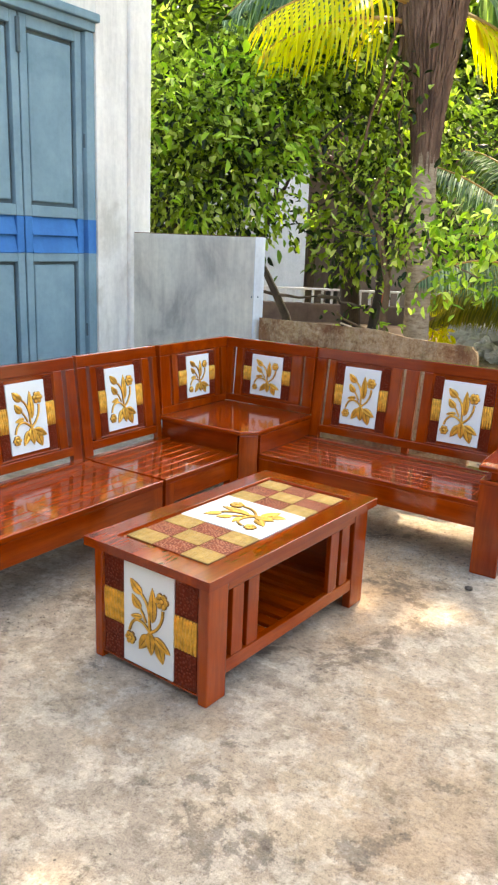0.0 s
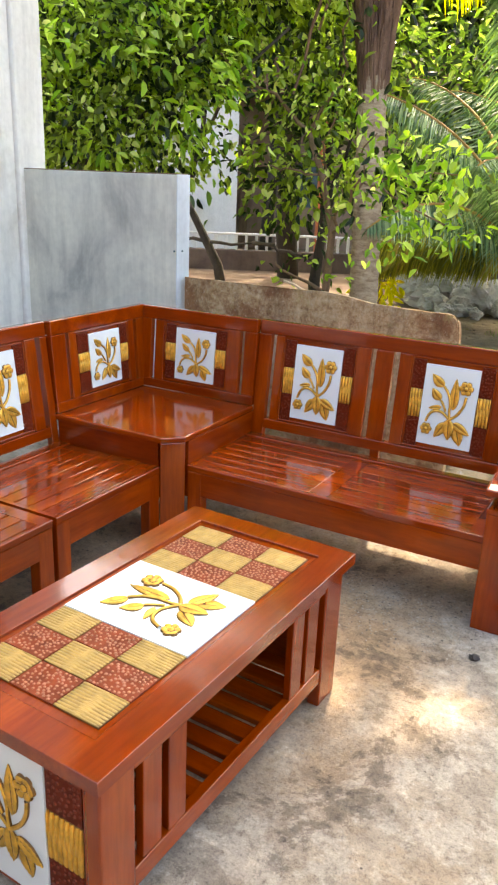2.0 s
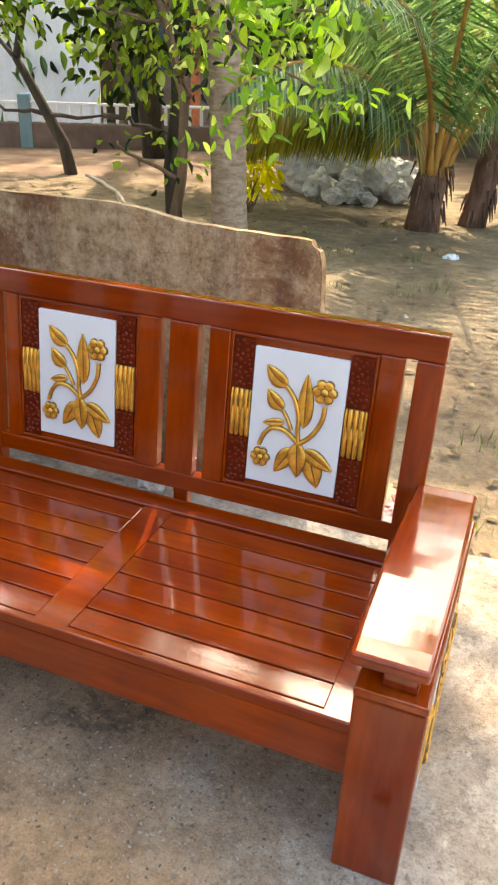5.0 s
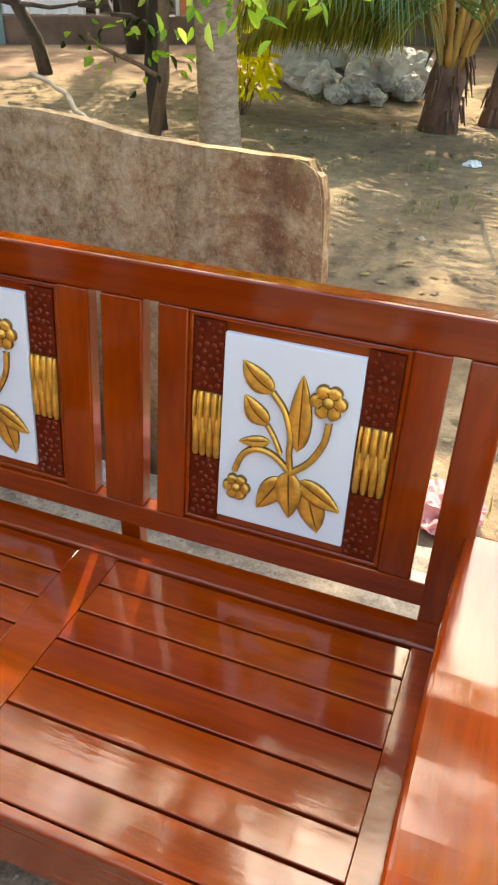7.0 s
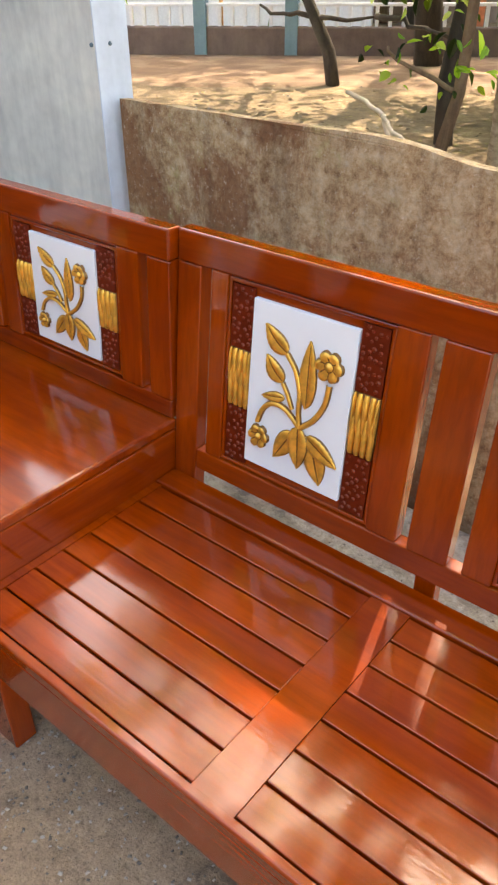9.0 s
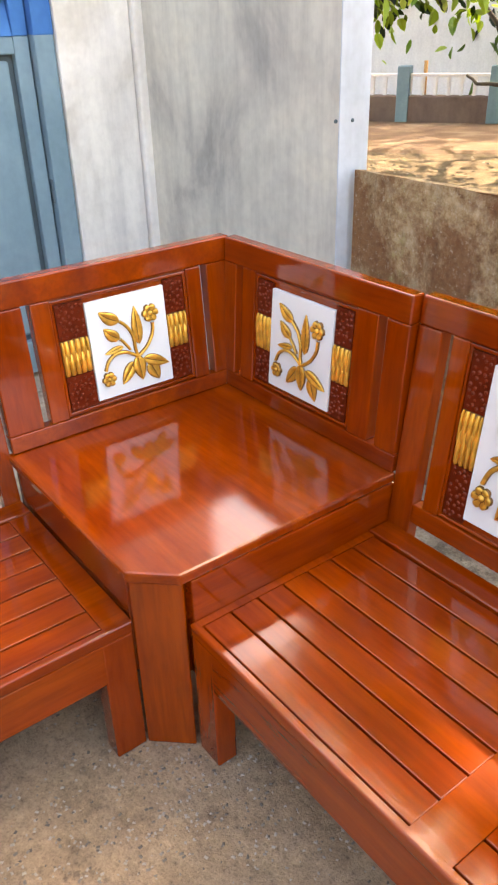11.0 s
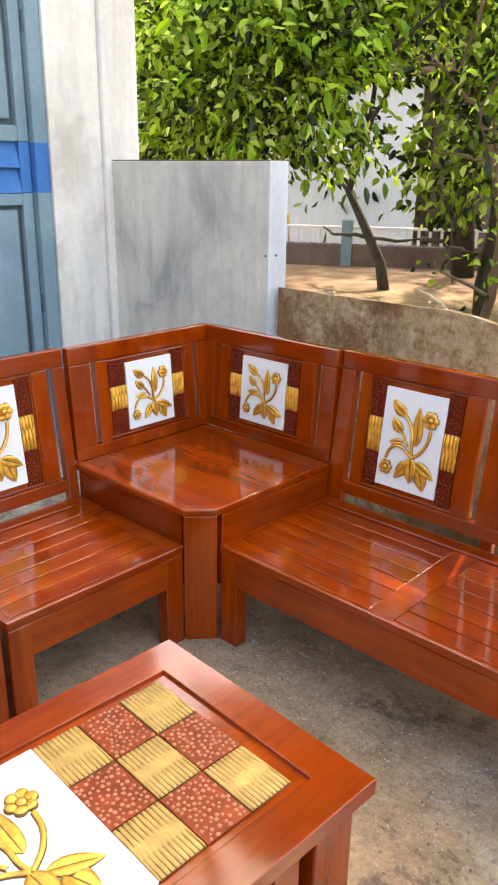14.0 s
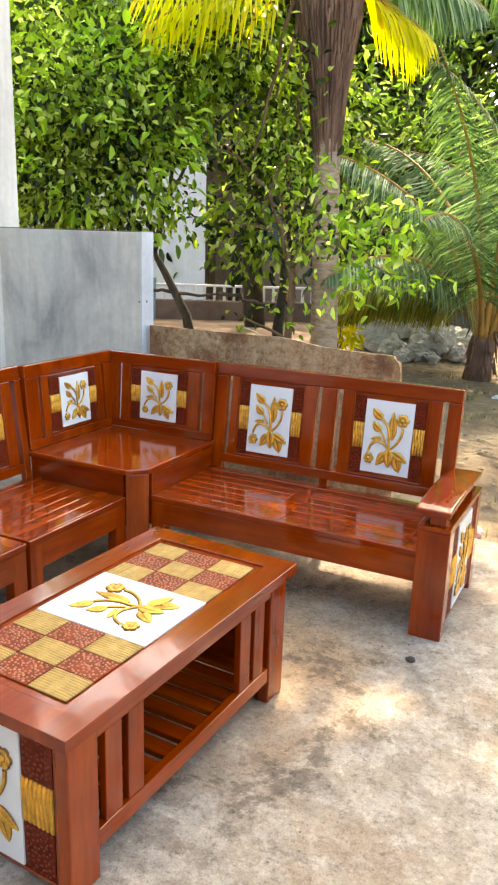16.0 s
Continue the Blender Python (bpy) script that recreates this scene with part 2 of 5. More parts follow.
def slab_material():
    m, nt, b = mat_base("weathered_slab")
    v = coords(nt, world_space=True)
    down = noise_tex(nt, coords(nt, (7.0, 7.0, 1.1), world_space=True), 1.5, 6.0, 0.65, 0.4)
    blotch = noise_tex(nt, v, 21.0, 14.0, 0.82, 0.2)
    rust = ramp(nt, noise_tex(nt, coords(nt, (1.0, 1.0, 0.7), world_space=True), 2.6, 12.0, 0.74, 0.6), [(0.47, (0, 0, 0)), (0.56, (0.85, 0.85, 0.85))])
    lichen = ramp(nt, noise_tex(nt, v, 5.3, 9.0, 0.75, 0.3), [(0.56, (0, 0, 0)), (0.64, (0.6, 0.6, 0.6))])
    speck = ramp(nt, noise_tex(nt, v, 55.0, 6.0, 0.8), [(0.57, (0, 0, 0)), (0.64, (0.45, 0.45, 0.45))])
    fine = noise_tex(nt, v, 60.0, 5.0, 0.7)
    col = ramp(nt, blotch, [(0.36, (0.17, 0.082, 0.034)), (0.45, (0.34, 0.215, 0.105)), (0.54, (0.46, 0.33, 0.19)), (0.63, (0.50, 0.395, 0.27))])
    col = mix(nt, rust, col, (0.19, 0.078, 0.028))
    col = mix(nt, lichen, col, (0.36, 0.31, 0.13))
    col = mix(nt, speck, col, (0.66, 0.58, 0.46))
    col = mix(nt, 0.5, col, ramp(nt, down, [(0.34, (0.35, 0.30, 0.26)), (0.5, (0.95, 0.93, 0.9)), (0.7, (1.2, 1.18, 1.1))]), "MULTIPLY")
    col = mix(nt, 0.5, col, ramp(nt, fine, [(0.32, (0.5, 0.48, 0.45)), (0.55, (1.1, 1.1, 1.1))]), "MULTIPLY")
    nt.links.new(col, b.inputs["Base Color"])
    b.inputs["Roughness"].default_value = 0.9
    bump(nt, b, mix(nt, 0.5, blotch, fine), 0.6, 0.012)
    return m


SLAB_M = slab_material()
DOOR_M = plaster("blue_grey_door_paint", [(0.3, (0.14, 0.245, 0.30)), (0.6, (0.205, 0.325, 0.38))], 0.25)
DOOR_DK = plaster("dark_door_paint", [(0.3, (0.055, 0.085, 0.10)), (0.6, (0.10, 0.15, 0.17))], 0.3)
BLUE_M = plaster("bright_blue_paint", [(0.3, (0.015, 0.13, 0.38)), (0.6, (0.035, 0.20, 0.50))], 0.25)


# ---- building helpers ----
def part(name, bm, material, parent, label="", smooth=False):
    me = bpy.data.meshes.new(name)
    bmesh.ops.recalc_face_normals(bm, faces=bm.faces[:])
    if smooth:
        for f in bm.faces:
            f.smooth = True
    bm.to_mesh(me)
    bm.free()
    for mt in (material if isinstance(material, (list, tuple)) else (material,)):
        me.materials.append(mt)
    ob = new(name, me)
    ob.parent = parent
    if label:
        ob["label"] = label
    return ob


def clone(ob, parent, loc=(0, 0, 0), rot=None):
    """A copy of a part, with its sub-parts, that shares the meshes."""
    c = new(ob.name.split(".")[0], ob.data)
    c.parent = parent
    c.location = Vector(ob.location) + Vector(loc)
    if "label" in ob:
        c["label"] = ob["label"]
    for k in ob.children:
        clone(k, c)
    return c


def thing(name, label, category, m=None, group="", kind=""):
    ob = new(name)
    ob.empty_display_size = 0.1
    if m is not None:
        ob.matrix_basis = m
    return tagged(ob, label, category, group, kind)


def box(bm, x0, x1, y0, y1, z0, z1, bevel=0.003, mi=0):
    vs = [bm.verts.new((x, y, z)) for x in (x0, x1) for y in (y0, y1) for z in (z0, z1)]
    fs = [bm.faces.new([vs[i] for i in f]) for f in ((0, 1, 3, 2), (4, 6, 7, 5), (0, 4, 5, 1), (2, 3, 7, 6), (0, 2, 6, 4), (1, 5, 7, 3))]
    for f in fs:
        f.material_index = mi
    if bevel:
        es = list({e for f in fs for e in f.edges})
        bmesh.ops.bevel(bm, geom=es, offset=bevel, segments=2, profile=0.5, affect="EDGES", material=-1)
    return bm


def boxed(name, material, parent, x0, x1, y0, y1, z0, z1, bevel=0.003, label="", m=None):
    bm = box(bmesh.new(), x0, x1, y0, y1, z0, z1, bevel)
    if m is not None:
        bm.transform(m)
    return part(name, bm, material, parent, label)


def prism(bm, outline, z0, z1, bevel=0.0):
    """An upright prism over an outline in the plane."""
    lo = [bm.verts.new((x, y, z0)) for x, y in outline]
    hi = [bm.verts.new((x, y, z1)) for x, y in outline]
    n = len(outline)
    fs = [bm.faces.new(hi), bm.faces.new(lo[::-1])]
    fs += [bm.faces.new((lo[i], lo[(i + 1) % n], hi[(i + 1) % n], hi[i])) for i in range(n)]
    if bevel:
        bmesh.ops.bevel(bm, geom=list({e for f in fs for e in f.edges}), offset=bevel, segments=2, profile=0.5, affect="EDGES")
    return bm


# ---- carved ornament, drawn in (u right, v up, n out of the panel) ----
def leaf_relief(bm, base, tip, half, n0, rise=0.006, bend=0.0):
    b, t = Vector(base), Vector(tip)
    ax = t - b
    side = Vector((-ax.y, ax.x)).normalized()
    rows = []
    steps = 14
    for i in range(steps + 1):
        s = i / steps
        w = half * (math.sin(math.pi * min(1.0, s ** 0.75)) ** 0.8 if 0 < s < 1 else 0.0) + 0.0006
        c = b + ax * s + side * (bend * math.sin(math.pi * s))
        row = []
        for k, (a, h) in enumerate(((-1.0, 0.0), (-0.92, 0.55), (-0.45, 1.0), (-0.07, 0.30), (0.07, 0.30), (0.45, 1.0), (0.92, 0.55), (1.0, 0.0))):
            ripple = 1.0 - 0.30 * (i % 2)
            p = c + side * (a * w)
            row.append(bm.verts.new((p.x, p.y, n0 + h * rise * ripple * (0.5 + 0.5 * math.sin(math.pi * s)))))
        rows.append(row)
    for r0, r1 in zip(rows, rows[1:]):
        for k in range(7):
            f = bm.faces.new((r0[k], r0[k + 1], r1[k + 1], r1[k]))
            # rims and midrib groove get the painted shade colour
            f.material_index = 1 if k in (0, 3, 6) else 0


def stem_relief(bm, pts, r, n0, rise=0.006):
    pts = [Vector(p) for p in pts]
    fine = []
    for i in range(len(pts) - 1):
        p0, p1, p2, p3 = pts[max(i - 1, 0)], pts[i], pts[i + 1], pts[min(i + 2, len(pts) - 1)]
        for k in range(5):
            s = k / 5
            fine.append(0.5 * ((2 * p1) + (p2 - p0) * s + (2 * p0 - 5 * p1 + 4 * p2 - p3) * s * s + (3 * p1 - p0 - 3 * p2 + p3) * s ** 3))
    fine.append(pts[-1])
    rows = []
    for i, p in enumerate(fine):
        d = (fine[min(i + 1, len(fine) - 1)] - fine[max(i - 1, 0)]).normalized()
        sd = Vector((-d.y, d.x))
        rows.append([bm.verts.new((*(p + sd * r * a), n0 + rise * h)) for a, h in ((-1, 0), (-0.8, 0.6), (0, 1), (0.8, 0.6), (1, 0))])
    for r0, r1 in zip(rows, rows[1:]):
        for k in range(4):
            f = bm.faces.new((r0[k], r0[k + 1], r1[k + 1], r1[k]))
            # both stem edges carry the painted shade
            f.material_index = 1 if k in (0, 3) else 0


def flower_relief(bm, c, R, n0, rise=0.007):
    seg = 36
    rings = []
    for f, h in ((1.0, 0.0), (0.94, 0.75), (0.7, 1.0), (0.34, 0.45), (0.27, 0.5), (0.2, 0.95)):
        ring = []
        for i in range(seg):
            a = 2 * math.pi * i / seg
            lobe = 1.0 - 0.22 * (1 - abs(math.cos(3 * a))) ** 1.5 if f > 0.5 else 1.0
            dip = 1.0 - 0.35 * (1 - abs(math.cos(3 * a))) ** 2 if 0.5 < f < 0.99 else 1.0
            ring.append(bm.verts.new((c[0] + R * f * lobe * math.cos(a), c[1] + R * f * lobe * math.sin(a), n0 + rise * h * dip)))
        rings.append(ring)
    top = bm.verts.new((c[0], c[1], n0 + rise * 1.1))
    for j, (r0, r1) in enumerate(zip(rings, rings[1:])):
        for i in range(seg):
            f = bm.faces.new((r0[i], r0[(i + 1) % seg], r1[(i + 1) % seg], r1[i]))
            # painted shade on the rim, round the heart and between petals
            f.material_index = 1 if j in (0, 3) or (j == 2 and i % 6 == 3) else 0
    for i in range(seg):
        bm.faces.new((rings[-1][i], rings[-1][(i + 1) % seg], top))


def bouquet(w, h, n0, rise=0.008):
    """A carved spray of two blossoms, buds and leaves that fills a panel w by h."""
    bm = bmesh.new()

    def P(u, v):
        return (u * w, (1 - v) * h)

    k = min(w, h * 0.7)
    stem_relief(bm, [P(0.377, 0.246), P(0.475, 0.326), P(0.532, 0.444), P(0.538, 0.557), P(0.561, 0.646)], 0.024 * k, n0, rise)
    stem_relief(bm, [P(0.357, 0.421), P(0.413, 0.476), P(0.471, 0.555)], 0.021 * k, n0, rise * 0.9)
    stem_relief(bm, [P(0.801, 0.338), P(0.781, 0.452), P(0.693, 0.568), P(0.567, 0.648)], 0.026 * k, n0, rise)
    stem_relief(bm, [P(0.129, 0.709), P(0.180, 0.618), P(0.278, 0.564), P(0.415, 0.572), P(0.562, 0.649)], 0.025 * k, n0, rise)
    leaf_relief(bm, P(0.380, 0.249), P(0.144, 0.117), 0.088 * k, n0, rise, 0.02 * k)
    leaf_relief(bm, P(0.359, 0.420), P(0.176, 0.288), 0.082 * k, n0, rise, 0.02 * k)
    leaf_relief(bm, P(0.389, 0.509), P(0.151, 0.540), 0.045 * k, n0, rise)
    leaf_relief(bm, P(0.599, 0.525), P(0.588, 0.134), 0.085 * k, n0, rise)
    leaf_relief(bm, P(0.502, 0.692), P(0.323, 0.895), 0.090 * k, n0, rise)
    leaf_relief(bm, P(0.699, 0.740), P(0.807, 0.950), 0.105 * k, n0, rise * 0.8)
    leaf_relief(bm, P(0.628, 0.685), P(0.954, 0.801), 0.085 * k, n0 + 0.001, rise)
    leaf_relief(bm, P(0.547, 0.643), P(0.583, 0.900), 0.105 * k, n0 + 0.002, rise)
    flower_relief(bm, P(0.782, 0.239), 0.135 * k, n0, rise * 1.2)
    flower_relief(bm, P(0.154, 0.800), 0.112 * k, n0, rise * 1.2)
    return bm


def rib_block(u0, u1, v0, v1, n0, rise=0.005, along_u=False, pitch=0.011):
    """Gilded block of rounded ribs in two staggered rows."""
    bm = bmesh.new()
    # base in the second material: shade painted between the ribs
    box(bm, u0, u1, v0, v1, n0 - 0.006, n0, 0, 1)
    a0, a1, b0, b1 = (v0, v1, u0, u1) if along_u else (u0, u1, v0, v1)
    cnt = max(3, round((a1 - a0) / pitch))
    p = (a1 - a0) / cnt
    for row in range(2):
        for i in range(cnt + row):
            c = a0 + p * (i + (0.5 if not row else 0.0))
            half = p * 0.45
            lo, hi = max(c - half, a0), min(c + half, a1)
            if hi - lo < 0.002:
                continue
            mid_b = (b0 + b1) / 2
            ends = (mid_b - 0.12 * (b1 - b0), b1) if row else (b0, mid_b + 0.12 * (b1 - b0))
            stations = [ends[0] + (ends[1] - ends[0]) * s for s in (0.0, 0.12, 0.5, 0.88, 1.0)]
            rows = []
            for s, st in enumerate(stations):
                sh = (0.35, 0.9, 1.0, 0.9, 0.35)[s]
                cc, hw = (lo + hi) / 2, (hi - lo) / 2 * (0.55 + 0.45 * sh)
                q = []
                for f, h in ((-1, 0.0), (-0.7, 0.7), (0, 1.0), (0.7, 0.7), (1, 0.0)):
                    aa, nn = cc + f * hw, n0 + rise * h * sh
                    q.append(bm.verts.new((st, aa, nn) if along_u else (aa, st, nn)))
                rows.append(q)
            for r0, r1 in zip(rows, rows[1:]):
                for k in range(4):
                    bm.faces.new((r0[k], r0[k + 1], r1[k + 1], r1[k]))
    return bm


def stud_block(u0, u1, v0, v1, n0, rng, rise=0.003, r=0.0042):
    """Dark block punched all over with little round studs."""
    bm = bmesh.new()
    box(bm, u0, u1, v0, v1, n0 - 0.006, n0, 0)
    done = []
    want = int((u1 - u0) * (v1 - v0) / (r * r * 11))
    for _ in range(want * 12):
        if len(done) >= want:
            break
        u, v = rng.uniform(u0 + r, u1 - r), rng.uniform(v0 + r, v1 - r)
        if any((u - a) ** 2 + (v - b) ** 2 < (2.3 * r) ** 2 for a, b in done):
            continue
        done.append((u, v))
        rr = r * rng.uniform(0.75, 1.2)
        base = [bm.verts.new((u + rr * math.cos(k * math.pi / 3.5), v + rr * math.sin(k * math.pi / 3.5), n0)) for k in range(7)]
        mid = [bm.verts.new((u + 0.65 * rr * math.cos(k * math.pi / 3.5), v + 0.65 * rr * math.sin(k * math.pi / 3.5), n0 + 0.75 * rise)) for k in range(7)]
        top = bm.verts.new((u, v, n0 + rise))
        for k in range(7):
            for f in (bm.faces.new((base[k], base[(k + 1) % 7], mid[(k + 1) % 7], mid[k])), bm.faces.new((mid[k], mid[(k + 1) % 7], top))):
                f.material_index = 1
    return bm


RNG = random.Random(4)
UPRIGHT = Matrix(((1, 0, 0, 0), (0, 0, -1, 0), (0, 1, 0, 0), (0, 0, 0, 1)))  # u, v, n -> x, z, -y


def lean(k, z0, y0):
    """Shear that leans an upright back: y grows with height."""
    return Matrix(((1, 0, 0, 0), (0, 1, k, y0 - k * z0), (0, 0, 1, 0), (0, 0, 0, 1)))


def ring(u0, u1, v0, v1, w, n0, n1):
    """A mitred frame with a rounded face."""
    bm = bmesh.new()
    loops = []
    for off, n in ((0.0, n0), (0.0, n1 - 0.001), (0.0015, n1), (w - 0.0015, n1), (w, n1 - 0.001), (w, n0)):
        loops.append([bm.verts.new((u, v, n)) for u, v in ((u0 + off, v0 + off), (u1 - off, v0 + off), (u1 - off, v1 - off), (u0 + off, v1 - off))])
    for a, b in zip(loops, loops[1:]):
        for k in range(4):
            bm.faces.new((a[k], a[(k + 1) % 4], b[(k + 1) % 4], b[k]))
    return bm


def carved_panel(parent, m, u0, u1, v0, v1, wu0, wu1, wv0, wv1, gv0, gv1, back=0.02, stud=STUD, wood=WOOD_X, fill=1.0):
    """Sunk panel with a white carved field, gilded ribs and studded blocks. u, v: sunk field; w: white field; g: gilded band."""
    bm = box(bmesh.new(), u0 - 0.004, u1 + 0.004, v0 - 0.004, v1 + 0.004, -back, -0.010, 0)
    bm.transform(m)
    p = part("carved_panel", bm, wood, parent)
    bm = ring(u0, u1, v0, v1, 0.007, -0.0105, -0.004)
    bm.transform(m)
    part("moulding", bm, wood, p)
    bm = box(bmesh.new(), wu0, wu1, wv0, wv1, -0.010, -0.001, 0.0015)
    bm.transform(m)
    part("white_field", bm, WHITE, p, "glossy white painted field")
    bm = bouquet(wu1 - wu0, (wv1 - wv0) * fill, 0.0)
    bm.transform(m @ Matrix.Translation((wu0, wv0 + (wv1 - wv0) * (1 - fill) * 0.6, -0.0012)))
    part("carved_bouquet", bm, (GOLD, CREASE_SHADE), p, "gilded carved flowers and leaves", smooth=True)
    for a, b in ((u0 + 0.010, wu0 - 0.002), (wu1 + 0.002, u1 - 0.010)):
        bm = rib_block(a, b, gv0, gv1, -0.006, 0.008, pitch=0.0128)
        bm.transform(m)
        part("gilded_ribs", bm, (GOLD, CREASE_SHADE), p, "gold painted ribbed block", smooth=True)
        for lo, hi in ((v0 + 0.010, gv0 - 0.002), (gv1 + 0.002, v1 - 0.010)):
            bm = stud_block(a, b, lo, hi, -0.005, RNG)
            bm.transform(m)
            part("studded_block", bm, (DARK, stud), p, "dark red block with raised studs")
    return p


# ---- ground, floor, walls ----
GROUND_Z = -0.12


def ground_sheet():
    bm = bmesh.new()
    xs = [-400, -120, -45, -22] + [-14 + 0.7 * i for i in range(37)] + [20, 45, 120, 400]
    ys = [-400, -120, -40, -14, -6, -1.5] + [0.2 + 0.6 * i for i in range(31)] + [26, 45, 120, 400]
    grid = []
    for y in ys:
        row = []
        for x in xs:
            near = 1.0 if (abs(x) < 13 and 1.2 < y < 18) else 0.0
            row.append(bm.verts.new((x, y, GROUND_Z - 0.004 + near * 0.05 * noise.noise(Vector((x * 0.5, y * 0.5, 3.0))))))
        grid.append(row)
    for r0, r1 in zip(grid, grid[1:]):
        for i in range(len(xs) - 1):
            bm.faces.new((r0[i], r0[i + 1], r1[i + 1], r1[i]))
    return tagged(part("ground", bm, SOIL_M, None, smooth=True), "bare brown soil with litter and thin grass", "ground", kind="structure")


ground_sheet()


def floor_slab():
    bm = bmesh.new()
    edge = []
    rng = random.Random(8)
    x = -1.9
    while x < 9.0:
        edge.append((x, 0.545 + 0.02 * math.sin(x * 3.1) + rng.uniform(-0.012, 0.012)))
        x += 0.16
    outline = [(-1.9, -9.0), (9.0, -9.0)] + edge[::-1]
    prism(bm, outline, GROUND_Z - 0.03, 0.0)
    return tagged(part("floor", bm, FLOOR_M, None), "worn beige and grey concrete yard floor with stains", "floor", kind="structure")


floor_slab()

low = thing("wall_low", "low grey plastered garden wall with damp streaks", "wall", kind="structure")
boxed("wall_body", WALL_GREY, low, -1.29, -0.186, 0.562, 0.682, GROUND_Z, 1.45, 0.006)
boxed("wall_end", WALL_PALE, low, -0.1855, -0.180, 0.5605, 0.6835, GROUND_Z, 1.452, 0.002, "pale blue painted wall end")
cap = box(bmesh.new(), -1.29, -0.187, 0.565, 0.679, 1.4505, 1.456, 0.003)
part("coping", cap, SAND_M, low, "thin earthy mortar line along the top")

for ny, nx in ((0.612, -0.1795), (0.5595, -0.196)):
    bm = bmesh.new()
    bmesh.ops.create_uvsphere(bm, u_segments=8, v_segments=6, radius=0.006)
    bm.transform(Matrix.Translation((nx, ny, 1.052)))
    part("nail_head", bm, DOOR_DK, low, "small dark rusty nail")

hw = thing("wall_west", "cream plastered house wall with a corner column", "wall", kind="structure")
boxed("column", WALL_CREAM, hw, -1.72, -1.285, 0.525, 0.752, GROUND_Z, 3.9, 0.012)
boxed("wall_body", WALL_CREAM, hw, -1.72, -1.315, 0.215, 0.523, GROUND_Z, 3.9, 0.004)
boxed("lintel_wall", WALL_CREAM, hw, -1.72, -1.315, -1.16, 0.213, 2.86, 3.9, 0.004)
boxed("wall_body", WALL_CREAM, hw, -1.72, -1.315, -9.0, -1.162, GROUND_Z, 3.9, 0.004)
# unseen wall, added to close the yard and cut skylight from the south
ws = thing("wall_south", "plain dull brown wall added out of view to close the yard", "wall", kind="structure")
boxed("wall_body", WALL_DULL, ws, -1.31, 9.0, -7.2, -7.0, GROUND_Z, 3.9, 0.01)
boxed("wall_side", WALL_CREAM, hw, -9.0, -1.722, 0.545, 0.745, GROUND_Z, 3.9, 0.004)

door = thing("door_1", "blue-grey panelled wooden double door with a bright blue band", "door", pose(0, 0, 0), kind="structure")
boxed("jamb", DOOR_M, door, -1.46, -1.33, 0.135, 0.213, 0.0, 2.74, 0.006)
boxed("jamb", DOOR_M, door, -1.46, -1.33, -1.16, -1.085, 0.0, 2.74, 0.006)
boxed("blue_jamb", BLUE_M, door, -1.45, -1.3285, 0.1345, 0.2135, 1.293, 1.527, 0.004, "bright blue painted jamb")
boxed("head", DOOR_M, door, -1.46, -1.315, -1.16, 0.213, 2.742, 2.80, 0.006)
boxed("head_moulding", DOOR_M, door, -1.47, -1.285, -1.19, 0.235, 2.80, 2.855, 0.010)


def door_leaf(y0, y1):
    """One tall leaf: stiles, rails, upper and lower sunk panels and a louvred blue band."""
    # backing board is darker than the frame and shows around the panels
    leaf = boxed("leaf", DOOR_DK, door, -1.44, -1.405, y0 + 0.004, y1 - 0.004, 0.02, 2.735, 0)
    xf0, xf1 = -1.404, -1.365
    s = 0.062
    for a, b in ((y0 + 0.004, y0 + s), (y1 - s, y1 - 0.004)):
        boxed("stile", DOOR_M, leaf, xf0, xf1, a, b, 0.02, 1.292, 0.005)
        boxed("stile", DOOR_M, leaf, xf0, xf1, a, b, 1.528, 2.735, 0.005)
        boxed("blue_stile", BLUE_M, leaf, xf0, xf1 + 0.001, a, b, 1.293, 1.527, 0.004, "bright blue painted stile")
    for z0, z1 in ((0.02, 0.16), (1.235, 1.292), (1.528, 1.60), (2.66, 2.735)):
        boxed("rail", DOOR_M, leaf, xf0, xf1 - 0.001, y0 + s, y1 - s, z0, z1, 0.005)
    for z0, z1 in ((0.185, 1.215), (1.625, 2.635)):
        boxed("panel", DOOR_M, leaf, xf0, -1.382, y0 + s + 0.022, y1 - s - 0.022, z0, z1, 0.010)
    for i in range(2):
        bm = box(bmesh.new(), -0.006, 0.006, y0 + s + 0.002, y1 - s - 0.002, -0.062, 0.062, 0.002)
        bm.transform(pose(-1.382, 0, 1.352 + 0.116 * i, 0, -14, 0))
        part("louvre", bm, BLUE_M, leaf, "bright blue painted slat")
    return leaf


door_leaf(-0.398, 0.132)
door_leaf(-0.935, -0.402)
boxed("leaf", DOOR_M, door, -1.44, -1.38, -1.083, -0.939, 0.02, 2.735, 0.004)
boxed("bolt", DOOR_DK, door, -1.364, -1.345, -0.425, -0.40, 2.50, 2.70, 0.003, "dark iron bolt")
for hz in (0.75, 2.05):
    bm = bmesh.new()
    bmesh.ops.create_cone(bm, cap_ends=True, segments=10, radius1=0.013, radius2=0.013, depth=0.09)
    bm.transform(pose(-1.355, 0.142, hz))
    part("hinge", bm, DOOR_DK, door, "dark iron hinge")

# weathered slab that stands behind the long bench
TOP = [(-0.155, 0.915), (0.0, 0.915), (0.3, 0.914), (0.55, 0.916), (0.68, 0.918), (0.76, 0.914), (0.84, 0.902), (0.95, 0.886), (1.1, 0.880), (1.25, 0.876), (1.33, 0.878), (1.352, 0.874), (1.366, 0.852), (1.385, 0.845), (1.396, 0.80), (1.404, 0.60), (1.41, 0.30), (1.40, 0.0), (1.39, GROUND_Z - 0.03)]


